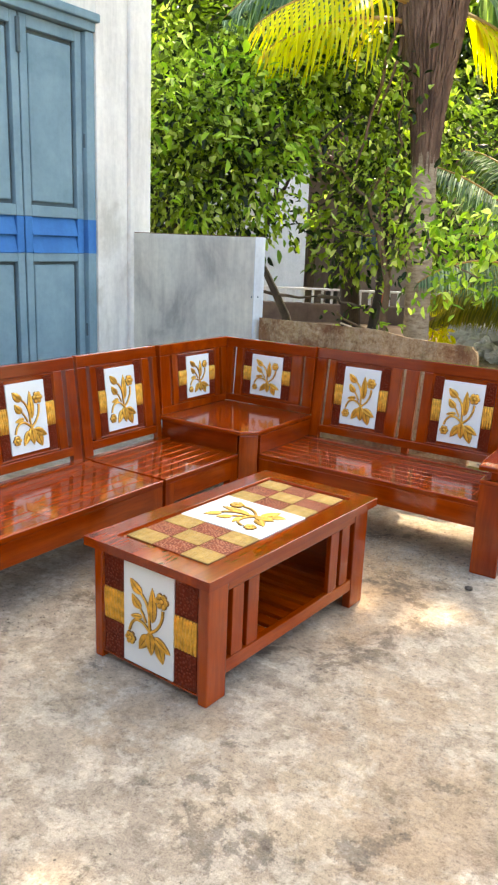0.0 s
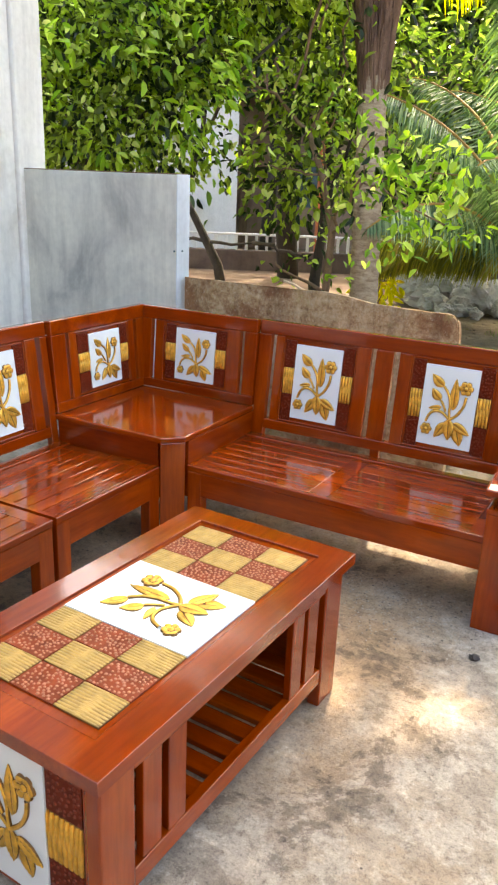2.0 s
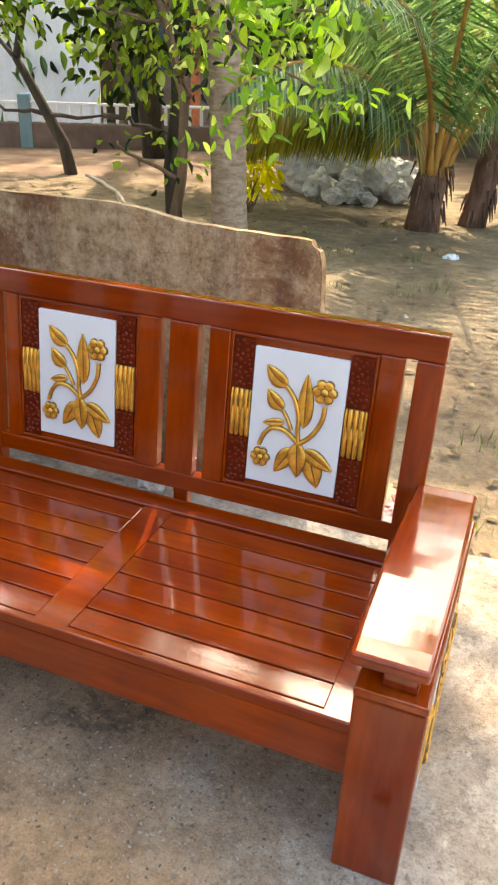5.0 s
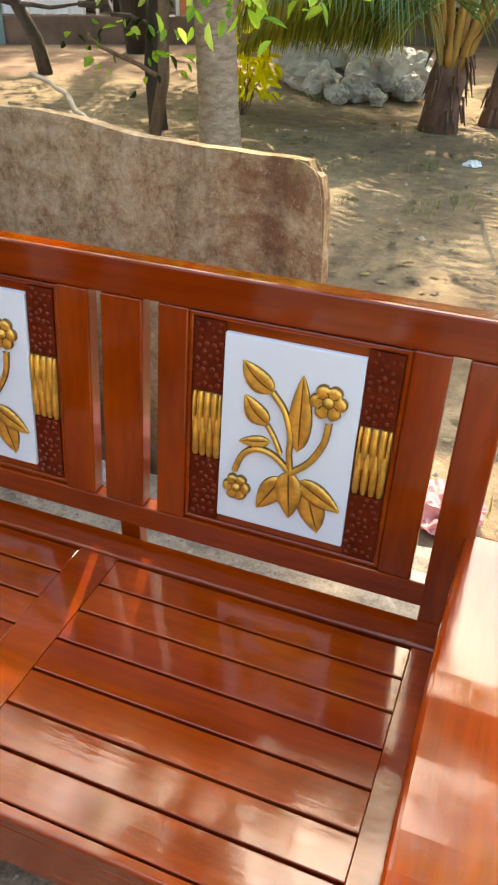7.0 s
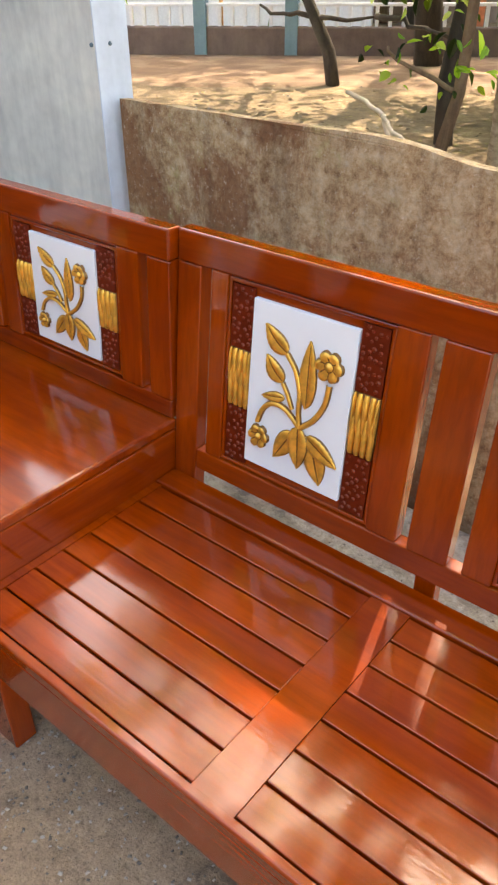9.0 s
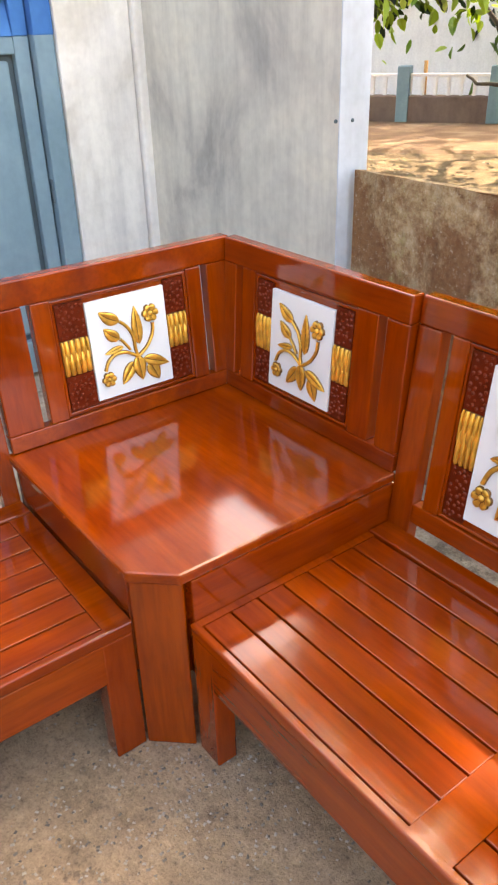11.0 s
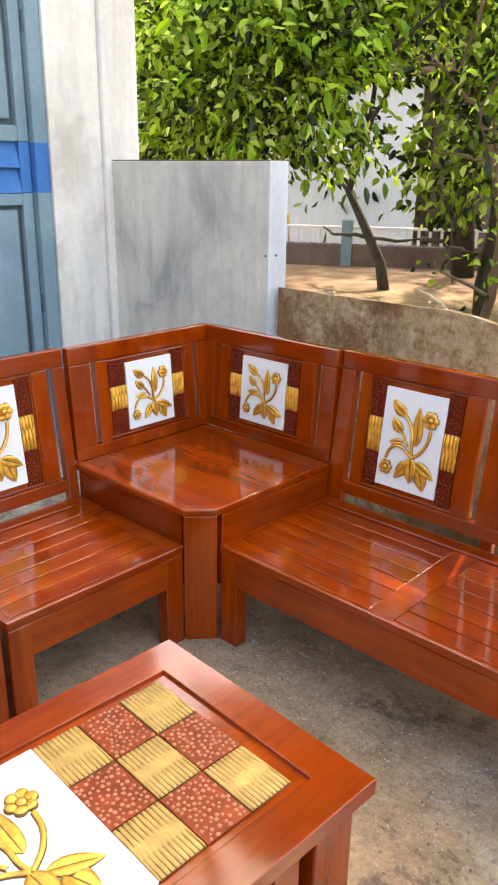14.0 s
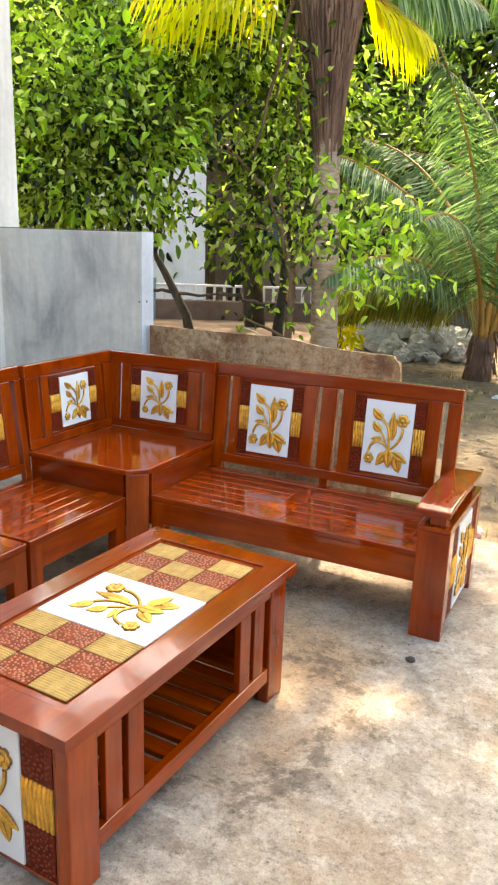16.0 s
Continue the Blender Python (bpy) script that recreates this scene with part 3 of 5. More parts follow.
def old_slab():
    bm = bmesh.new()
    rows = []
    cols = 44
    for j in range(cols + 1):
        s = j / cols
        x = -0.155 + s * 1.51
        z1 = np.interp(x, [p[0] for p in TOP[:12]], [p[1] for p in TOP[:12]]) + 0.003 * noise.noise(Vector((x * 14, 0, 0)))
        rows.append((x, z1))
    right = [(x, z) for x, z in TOP[12:]]
    outline = rows + right + [(-0.155, GROUND_Z - 0.03)]
    front = [bm.verts.new((x, 0.600 + 0.006 * noise.noise(Vector((x * 4, z * 4, 0))), z)) for x, z in outline]
    back = [bm.verts.new((x, 0.652, z - (0.006 if z > 0.5 else 0))) for x, z in outline]
    n = len(outline)
    bm.faces.new(front)
    bm.faces.new(back[::-1])
    side = [bm.faces.new((front[i], back[i], back[(i + 1) % n], front[(i + 1) % n])) for i in range(n)]
    bmesh.ops.bevel(bm, geom=[e for e in bm.edges if len(e.link_faces) == 2 and any(f in side for f in e.link_faces) and not all(f in side for f in e.link_faces)], offset=0.006, segments=2, affect="EDGES")
    ob = part("stone_slab", bm, SLAB_M, None)
    return tagged(ob, "upright weathered brown slab with a wavy pale top edge", "slab")


old_slab()

# ---- furniture ----
K_BENCH = 0.1125
LEAN_B = lean(K_BENCH, 0.76, -0.002)
LEAN_C = lean(0.072, 0.76, -0.022)
SEAT_Z = 0.335
MOD = 0.595


def back_bar(name, parent, m, x0, x1, z0, z1, wood, y0=0.0, y1=0.032, bevel=0.003):
    return boxed(name, wood, parent, x0, x1, y0, y1, z0, z1, bevel, m=m)


def bench_back(parent, n, first=None):
    """Slatted back of n carved bays; returns the first carved panel, for sharing."""
    W = MOD * n
    back_bar("top_rail", parent, LEAN_B, 0.0, W, 0.790, 0.849, WOOD_X, -0.001, 0.033, 0.004)
    back_bar("bottom_rail", parent, LEAN_B, 0.061, W - 0.041, 0.366, 0.410, WOOD_X, 0.0005, 0.0315)
    for i in range(n):
        o = MOD * i
        shift = 0.0 if i == 0 else -0.012
        if i == 0:
            back_bar("post", parent, LEAN_B, 0.0, 0.060, 0.30, 0.7895, WOOD_Z)
        if i < n - 1:
            back_bar("post", parent, LEAN_B, o + 0.553, o + MOD + 0.033, 0.4105, 0.7895, WOOD_Z)
        else:
            back_bar("post", parent, LEAN_B, o + (0.555 if n == 1 else 0.536), o + MOD, 0.30, 0.7895, WOOD_Z)
        so = o + shift
        back_bar("stile", parent, LEAN_B, so + (0.085 if i == 0 else 0.072), so + 0.1245, 0.4105, 0.7895, WOOD_Z, 0.001, 0.031)
        back_bar("stile", parent, LEAN_B, so + 0.4705, so + (0.524 if i else 0.530), 0.4105, 0.7895, WOOD_Z, 0.001, 0.031)
        if first is None:
            first = carved_panel(parent, LEAN_B @ UPRIGHT, 0.125, 0.470, 0.414, 0.786, 0.187, 0.407, 0.438, 0.763, 0.541, 0.656, 0.026)
        else:
            clone(first, parent, (so, 0, 0))
    return first


GROOVES = [-0.5605 + 0.0645 * i for i in range(8)]


def bench_seat(parent, n, y_back=-0.048):
    """Slatted seat with aprons; the slats lie a little below the frame."""
    W = MOD * n
    y_f = -0.578
    t = 0.026
    for a, b, top in ((y_f, GROOVES[0] - 0.002, SEAT_Z), (GROOVES[-1] + 0.002, y_back, SEAT_Z + 0.006)):
        bm = box(bmesh.new(), 0.0, W, a, b, SEAT_Z - t, top, 0)
        round_edges = [e for e in bm.edges if all(abs(v.co.y - y_f) < 1e-6 or abs(v.co.z - SEAT_Z - 0.006) < 1e-6 for v in e.verts)]
        bmesh.ops.bevel(bm, geom=round_edges, offset=0.005, segments=3, profile=0.5, affect="EDGES")
        part("seat_rail", bm, WOOD_X, parent)
    bands = [(0.0, 0.018)]
    for i in range(1, n):
        bands.append((MOD * i - 0.062, MOD * i + 0.014))
    bands.append((W - 0.055, W))
    for a, b in bands:
        boxed("seat_band", WOOD_X, parent, a, b, GROOVES[0] - 0.0019, GROOVES[-1] + 0.0019, SEAT_Z - t, SEAT_Z - 0.0001, 0)
    for (a0, a1), (b0, b1) in zip(bands, bands[1:]):
        for g0, g1 in zip(GROOVES, GROOVES[1:]):
            boxed("slat", WOOD_X, parent, a1 + 0.0003, b0 - 0.0003, g0 + 0.0021, g1 - 0.0021, SEAT_Z - 0.022, SEAT_Z - 0.0002, 0.002)
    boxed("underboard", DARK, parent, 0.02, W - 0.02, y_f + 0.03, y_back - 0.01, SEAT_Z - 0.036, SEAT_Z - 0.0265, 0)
    boxed("front_apron", WOOD_X, parent, 0.001, W - 0.001, y_f + 0.002, y_f + 0.030, 0.208, SEAT_Z - t - 0.0005, 0.003)
    boxed("rear_apron", WOOD_X, parent, 0.001, W - 0.001, y_back - 0.030, y_back - 0.004, 0.235, SEAT_Z - t - 0.0005, 0.003)


def leg(parent, x0, x1, y0, y1, z1):
    return boxed("leg", WOOD_Z, parent, x0, x1, y0, y1, 0.0, z1, 0.004)


def arm(parent, x0, x1):
    """Box arm: posts, carved outer side, cap, two blocks and a gently arched armrest. x0 is the inner side."""
    s = 1 if x1 > x0 else -1
    lo, hi = min(x0, x1), max(x0, x1)
    boxed("arm_post", WOOD_Z, parent, lo, hi, -0.604, -0.530, 0.0, 0.430, 0.005)
    boxed("arm_post", WOOD_Z, parent, lo, hi, -0.080, -0.014, 0.0, 0.430, 0.005)
    out0, out1 = (hi - 0.030, hi - 0.012) if s > 0 else (lo + 0.012, lo + 0.030)
    boxed("side_board", WOOD_Y, parent, out0, out1, -0.529, -0.081, 0.035, 0.4295, 0.002)
    in0, in1 = (lo + 0.004, lo + 0.022) if s > 0 else (hi - 0.022, hi - 0.004)
    boxed("inner_board", WOOD_Y, parent, in0, in1, -0.529, -0.081, 0.12, 0.4295, 0.002)
    boxed("arm_cap", WOOD_Y, parent, lo - 0.001, hi + 0.001, -0.606, -0.012, 0.4305, 0.448, 0.004)
    for a, b in ((-0.585, -0.515), (-0.11, -0.05)):
        boxed("arm_block", WOOD_Z, parent, lo + 0.040, hi - 0.022, a, b, 0.4485, 0.492, 0.004)
    bm = bmesh.new()
    st = 14
    rows = []
    for i in range(st + 1):
        f = i / st
        y = -0.600 + f * 0.585
        z = 0.491 + 0.012 * math.sin(math.pi * min(1, f * 1.05)) - 0.005 * max(0.0, 1 - f / 0.12) ** 2
        wid = 0.004 * math.sin(math.pi * f)
        a, b = lo - 0.014 - wid, hi - 0.006 + wid
        if s < 0:
            a, b = lo + 0.006 - wid, hi + 0.014 + wid
        rows.append([bm.verts.new(p) for p in ((a, y, z), (b, y, z), (b, y, z + 0.025), (a, y, z + 0.025))])
    for r0, r1 in zip(rows, rows[1:]):
        for k in range(4):
            bm.faces.new((r0[k], r0[(k + 1) % 4], r1[(k + 1) % 4], r1[k]))
    bm.faces.new(rows[0])
    bm.faces.new(rows[-1][::-1])
    bmesh.ops.recalc_face_normals(bm, faces=bm.faces[:])
    es = [e for e in bm.edges if e.calc_face_angle(0) > 0.6]
    bmesh.ops.bevel(bm, geom=es, offset=0.008, segments=3, profile=0.5, affect="EDGES")
    part("armrest", bm, WOOD_Y, parent, smooth=False)
    if s > 0:
        m = Matrix(((0, 0, 1, hi), (1, 0, 0, 0), (0, 1, 0, 0), (0, 0, 0, 1)))
        carved_panel(parent, m, -0.515, -0.095, 0.045, 0.424, -0.425, -0.185, 0.060, 0.408, 0.175, 0.295, 0.014, wood=WOOD_Y)
    else:
        m = Matrix(((0, 0, -1, lo), (-1, 0, 0, 0), (0, 1, 0, 0), (0, 0, 0, 1)))
        carved_panel(parent, m, 0.095, 0.515, 0.045, 0.424, 0.185, 0.425, 0.060, 0.408, 0.175, 0.295, 0.014, wood=WOOD_Y)


def bench(m, n, arm_side, label, first=None):
    W = MOD * n
    b = thing("sofa_bench", label, "sofa", m, "corner sofa set")
    first = bench_back(b, n, first)
    bench_seat(b, n)
    if arm_side != "left":
        leg(b, 0.0005, 0.068, -0.5765, -0.530, SEAT_Z - 0.0265)
        leg(b, 0.0005, 0.060, -0.11, -0.055, SEAT_Z - 0.0265)
    if arm_side != "right":
        leg(b, W - 0.068, W - 0.0005, -0.5765, -0.530, SEAT_Z - 0.0265)
        leg(b, W - 0.060, W - 0.0005, -0.11, -0.055, SEAT_Z - 0.0265)
    if arm_side == "right":
        arm(b, W - 0.002, W + 0.120)
    elif arm_side == "left":
        arm(b, 0.002, -0.120)
    if n > 1:
        boxed("back_brace", WOOD_Z, b, MOD - 0.02, MOD + 0.02, -0.036, -0.008, 0.12, 0.40, 0.003)
    return first


panel_0 = bench(pose(0.655, 0, 0), 2, "right", "glossy red-brown carved wooden bench with a box arm on concrete")
bench(pose(0, -1.253, 0, 0, 0, 90), 1, None, "armless single seat of red-brown carved wood beside the corner table", panel_0)
bench(pose(0, -2.460, 0, 0, 0, 90), 2, "left", "glossy red-brown carved wooden bench in front of the door", panel_0)

# corner seat with a raised top
cu = thing("corner_table", "red-brown wooden corner unit with a raised glossy top", "corner table", pose(0, 0, 0), "corner sofa set")
top = [(0.022, -0.663), (0.583, -0.663), (0.6543, -0.590), (0.6543, -0.030), (0.036, -0.034), (0.022, -0.05)]
bm = prism(bmesh.new(), top, 0.432, 0.457, 0.006)
part("tabletop", bm, WOOD_X, cu)
boxed("apron", WOOD_Y, cu, 0.612, 0.6535, -0.566, -0.010, 0.19, 0.4315, 0.003)
boxed("apron", WOOD_X, cu, 0.040, 0.562, -0.653, -0.626, 0.19, 0.4315, 0.003)
post = [(0.545, -0.620), (0.578, -0.6575), (0.6485, -0.582), (0.610, -0.548)]
part("leg", prism(bmesh.new(), post, 0.0, 0.4315, 0.004), WOOD_Z, cu)
leg(cu, 0.045, 0.10, -0.61, -0.55, 0.43)
leg(cu, 0.55, 0.61, -0.10, -0.045, 0.43)
leg(cu, 0.045, 0.10, -0.10, -0.045, 0.43)


def corner_back(m, post_end, s0, s1, f0, f1, w0, w1, t0, t1, e1):
    """One wing of the corner back: posts, rails, slots, carved panel. Along local x from post_end to e1."""
    A = m @ LEAN_C
    back_bar("top_rail", cu, A, post_end, e1, 0.790, 0.850, WOOD_X, -0.001, 0.033, 0.004)
    back_bar("bottom_rail", cu, A, post_end, e1, 0.4585, 0.500, WOOD_X, 0.0, 0.032)
    back_bar("post", cu, A, post_end, s0, 0.5005, 0.7895, WOOD_Z)
    back_bar("stile", cu, A, s1, f0 - 0.0005, 0.5005, 0.7895, WOOD_Z, 0.001, 0.031)
    back_bar("stile", cu, A, f1 + 0.0005, t0, 0.5005, 0.7895, WOOD_Z, 0.001, 0.031)
    back_bar("post", cu, A, t1, e1, 0.5005, 0.7895, WOOD_Z)
    carved_panel(cu, A @ UPRIGHT, f0, f1, 0.505, 0.784, w0, w1, 0.521, 0.764, 0.602, 0.687, 0.026)


corner_back(Matrix.Identity(4), 0.021, 0.073, 0.098, 0.150, 0.502, 0.219, 0.436, 0.566, 0.590, 0.652)
corner_back(pose(0, 0, 0, 0, 0, 90), -0.652, -0.566, -0.546, -0.500, -0.138, -0.418, -0.206, -0.094, -0.076, -0.0)

# coffee table
TW, TL = 0.556, 1.052
ct = thing("coffee_table", "low red-brown wooden coffee table with gold and white carved top", "coffee table", pose(1.2965, -1.662, 0, 0, 0, -2.9))
hx, hy = TW / 2, TL / 2
rim = 0.078
bm = ring(-hx, hx, -hy, hy, rim, 0.418, 0.450)
bm.verts.ensure_lookup_table()
for k in range(4):
    bm.faces.new((bm.verts[20 + k], bm.verts[20 + (k + 1) % 4], bm.verts[(k + 1) % 4], bm.verts[k]))
part("top_rim", bm, WOOD_Y, ct)
boxed("top_board", WOOD_Y, ct, -hx + rim - 0.004, hx - rim + 0.004, -hy + rim - 0.004, hy - rim + 0.004, 0.416, 0.4425, 0)
FLAT = Matrix.Translation((0, 0, 0.4465))
px, py = 0.183, 0.141
bm = box(bmesh.new(), -px, px, -py, py, -0.004, 0.0025, 0.0015)
bm.transform(FLAT)
field = part("white_field", bm, WHITE, ct, "glossy white painted field")
bm = bouquet(2 * py, 2 * px, 0.0)
bm.transform(Matrix.Translation((py * 0.14, px * 0.14, 0)) @ Matrix.Diagonal((0.86, 0.86, 0.9, 1)))
bm.transform(FLAT @ pose(0, 0, 0, 0, 0, 90) @ Matrix.Translation((-py, -px, 0.0023)))
part("carved_bouquet", bm, (GOLD, CREASE_SHADE), field, "gilded carved flowers and leaves", smooth=True)
tx, ty = 2 * px / 3, 0.093
for side in (-1, 1):
    for r in range(3):
        for c in range(3):
            u0 = -px + tx * c
            v0 = (-py - ty * (r + 1)) if side < 0 else (py + ty * r)
            args = (u0 + 0.0015, u0 + tx - 0.0015, v0 + 0.0015, v0 + ty - 0.0015)
            if (r + c) % 2 == 0:
                bm = rib_block(*args, 0.0, 0.0026, True, 0.0093)
                bm.transform(FLAT)
                part("gilded_tile", bm, (GOLD_FLAT, CREASE_SHADE), ct, "matt gold ribbed tile", smooth=True)
            else:
                bm = stud_block(*args, 0.0, RNG, 0.0022, 0.0036)
                bm.transform(FLAT)
                part("studded_tile", bm, (TILE_M, STUD_PALE), ct, "dark red tile with pale worn studs")
ox, oy = 0.022, 0.026
bx, by = hx - ox, hy - oy
for sx in (-1, 1):
    for sy in (-1, 1):
        a, b = sorted((sx * bx, sx * (bx - 0.038)))
        c, d = sorted((sy * by, sy * (by - 0.098)))
        boxed("leg", WOOD_Z, ct, a, b, c, d, 0.0, 0.4155, 0.005)
    a, b = sorted((sx * bx - sx * 0.003, sx * (bx - 0.030)))
    boxed("side_rail", WOOD_Y, ct, a, b, -by + 0.0985, by - 0.0985, 0.372, 0.4155, 0.003)
    boxed("side_rail", WOOD_Y, ct, a, b, -by + 0.0985, by - 0.0985, 0.078, 0.128, 0.003)
    for sy in (-1, 1):
        for k in (0, 1):
            c, d = sorted((sy * (by - 0.128 - 0.083 * k), sy * (by - 0.188 - 0.083 * k)))
            boxed("upright_slat", WOOD_Z, ct, a + 0.003, b - 0.003, c, d, 0.1285, 0.3715, 0.003)
for sy in (-1, 1):
    if sy < 0:
        m = Matrix(((1, 0, 0, 0), (0, 0, -1, -by), (0, 1, 0, 0), (0, 0, 0, 1)))
    else:
        m = Matrix(((-1, 0, 0, 0), (0, 0, 1, by), (0, 1, 0, 0), (0, 0, 0, 1)))
    carved_panel(ct, m, -bx + 0.0385, bx - 0.0385, 0.025, 0.412, -0.112, 0.112, 0.038, 0.404, 0.163, 0.280, 0.024, fill=0.86)
for i in range(11):
    c = -by + 0.12 + i * (2 * by - 0.24) / 10
    boxed("shelf_slat", WOOD_X, ct, -bx + 0.0305, bx - 0.0305, c - 0.026, c + 0.026, 0.100, 0.118, 0.003)


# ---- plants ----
# crown colours include painted light: near-black for shaded depth, palest for sun glints
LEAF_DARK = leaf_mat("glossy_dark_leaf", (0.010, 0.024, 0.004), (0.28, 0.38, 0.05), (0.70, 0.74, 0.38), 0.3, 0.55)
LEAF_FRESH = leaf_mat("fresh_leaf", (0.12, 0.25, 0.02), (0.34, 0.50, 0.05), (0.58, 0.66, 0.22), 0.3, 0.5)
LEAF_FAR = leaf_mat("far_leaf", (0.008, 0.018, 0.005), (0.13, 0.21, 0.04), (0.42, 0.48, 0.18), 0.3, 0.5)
FROND_M = leaf_mat("palm_leaflet", (0.05, 0.11, 0.05), (0.19, 0.29, 0.16), (0.40, 0.50, 0.34), 0.5, 0.3)
FROND_Y = leaf_mat("yellowing_palm_leaflet", (0.60, 0.52, 0.02), (0.85, 0.70, 0.03), (0.70, 0.44, 0.05), 0.4, 0.6)
FROND_O = leaf_mat("olive_palm_leaflet", (0.13, 0.13, 0.015), (0.33, 0.30, 0.03), (0.36, 0.24, 0.06), 0.4, 0.5)
BARK_PALM = bark("palm_bark", [(0.3, (0.20, 0.135, 0.09)), (0.5, (0.35, 0.255, 0.18)), (0.7, (0.47, 0.37, 0.28))], 1.0)
BARK_DARK = bark("dark_bark", [(0.3, (0.022, 0.017, 0.013)), (0.6, (0.065, 0.05, 0.038))])
BARK_BROWN = bark("brown_bark", [(0.3, (0.10, 0.06, 0.035)), (0.6, (0.22, 0.14, 0.085))])
FIBRE_M = bark("palm_fibre", [(0.3, (0.065, 0.033, 0.024)), (0.5, (0.14, 0.075, 0.05)), (0.7, (0.24, 0.14, 0.095))])
PETIOLE_M = simple("orange_palm_stalk", (0.38, 0.21, 0.05), 0.5, var=0.3, scale=6)


def tube(bm, pts, radii, seg=8):
    rings = []
    prev = None
    for i, p in enumerate(pts):
        d = (Vector(pts[min(i + 1, len(pts) - 1)]) - Vector(pts[max(i - 1, 0)])).normalized()
        ref = Vector((0, 0, 1)) if abs(d.z) < 0.9 else Vector((1, 0, 0))
        a = d.cross(ref).normalized()
        b = d.cross(a).normalized()
        rings.append([bm.verts.new(Vector(p) + radii[i] * (a * math.cos(2 * math.pi * k / seg) + b * math.sin(2 * math.pi * k / seg))) for k in range(seg)])
    for r0, r1 in zip(rings, rings[1:]):
        for k in range(seg):
            bm.faces.new((r0[k], r0[(k + 1) % seg], r1[(k + 1) % seg], r1[k]))
    bm.faces.new(rings[0][::-1])
    bm.faces.new(rings[-1])


def wander(p0, p1, rng, n=7, amp=0.1):
    p0, p1 = Vector(p0), Vector(p1)
    pts = []
    off = Vector((0, 0, 0))
    for i in range(n + 1):
        s = i / n
        if 0 < i < n:
            off = off * 0.6 + Vector((rng.uniform(-amp, amp), rng.uniform(-amp, amp), rng.uniform(-amp, amp) * 0.5))
        else:
            off = Vector((0, 0, 0))
        pts.append(p0.lerp(p1, s) + off)
    return pts


def limb(bm, p0, p1, r0, r1, rng, amp=0.08, seg=7):
    pts = wander(p0, p1, rng, 7, amp)
    tube(bm, pts, [r0 + (r1 - r0) * i / 7 for i in range(8)], seg)
    return pts


def leaves_mesh(name, places, rng, size, material, parent, droop=0.5, width=0.42, label=""):
    """One mesh of many folded leaves. places: rows of centre and outward way."""
    n = len(places)
    c = np.array([p for p, _ in places], float)
    o = np.array([d for _, d in places], float)
    d = o + rng.normal(0, 0.7, (n, 3))
    d[:, 2] -= droop
    d /= np.linalg.norm(d, axis=1)[:, None] + 1e-9
    ref = rng.normal(0, 1, (n, 3)) * 0.6 + np.array([0, 0, 1.0])
    s = np.cross(d, ref)
    s /= np.linalg.norm(s, axis=1)[:, None] + 1e-9
    u = np.cross(s, d)
    L = size * rng.uniform(0.6, 1.35, n)[:, None]
    W = L * width * rng.uniform(0.8, 1.2, n)[:, None]
    fold = W * 0.25
    v = np.empty((n, 8, 3))
    v[:, 0] = c
    v[:, 4] = c + d * L - u * L * 0.16
    for k, (along, half, up) in enumerate(((0.18, 0.34, 0.7), (0.5, 0.5, 1.0), (0.8, 0.30, 0.4))):
        mid = c + d * L * along - u * L * 0.16 * along ** 2 + u * fold * up
        v[:, 1 + k] = mid + s * W * half
        v[:, 7 - k] = mid - s * W * half
    base = np.arange(n)[:, None] * 8
    faces = np.concatenate([base + np.array([0, 1, 2, 3, 4]), base + np.array([0, 4, 5, 6, 7])])
    me = bpy.data.meshes.new(name)
    me.from_pydata(v.reshape(-1, 3).tolist(), [], faces.tolist())
    me.materials.append(material)
    ob = new(name, me)
    ob.parent = parent
    if label:
        ob["label"] = label
    return ob


def clumps(centre, radii, count, per, spread, rng, hollow=0.55, flat=0.0):
    """Leaf places in clumps spread through an uneven ellipsoid."""
    out = []
    centre, radii = np.array(centre), np.array(radii)
    made = 0
    while made < count:
        d = rng.normal(0, 1, 3)
        d /= np.linalg.norm(d)
        rad = rng.uniform(hollow, 1.0) * (1.0 + 0.35 * noise.noise(Vector((d * 2.3 + centre * 0.7).tolist())))
        p = centre + d * radii * rad
        if flat and p[2] < flat:
            continue
        made += 1
        k = int(per * rng.uniform(0.5, 1.5))
        for _ in range(k):
            q = p + rng.normal(0, spread, 3)
            w = d * 0.5 + (q - p) / (spread * 2)
            out.append((q, w))
    return out


NP = np.random.RandomState(11)
R = random.Random(21)

# broad dark-leaved tree behind the low wall
t1 = thing("broadleaf_tree", "dense dark green broadleaf tree behind the low wall", "tree", pose(-2.6, 3.9, GROUND_Z))
bm = bmesh.new()
limb(bm, (-1.5, 0, -0.1), (-1.0, -0.1, 1.6), 0.10, 0.07, R)
for tip in ((-0.9, -0.5, 2.6), (0.9, -0.7, 2.7), (0.2, 0.6, 3.2), (0.3, -0.9, 2.2), (1.3, 0.1, 2.9), (-0.5, -1.0, 2.0), (0.4, 0.3, 4.0), (-0.8, 0.6, 3.6)):
    limb(bm, (-1.0, -0.1, 1.55), tip, 0.045, 0.012, R, 0.1)
part("trunk", bm, BARK_DARK, t1, smooth=True)
pl = clumps((-0.25, -0.5, 2.3), (1.35, 1.15, 1.3), 270, 34, 0.13, NP, 0.5, 1.62)
pl += clumps((-1.2, -0.4, 2.4), (1.2, 1.0, 1.3), 90, 30, 0.14, NP, 0.4)
pl += clumps((0.45, 0.35, 3.3), (1.2, 1.0, 0.9), 150, 34, 0.13, NP, 0.3)
pl = [q for q in pl if not (q[0][0] > 0.45 and q[0][2] < 2.25)]
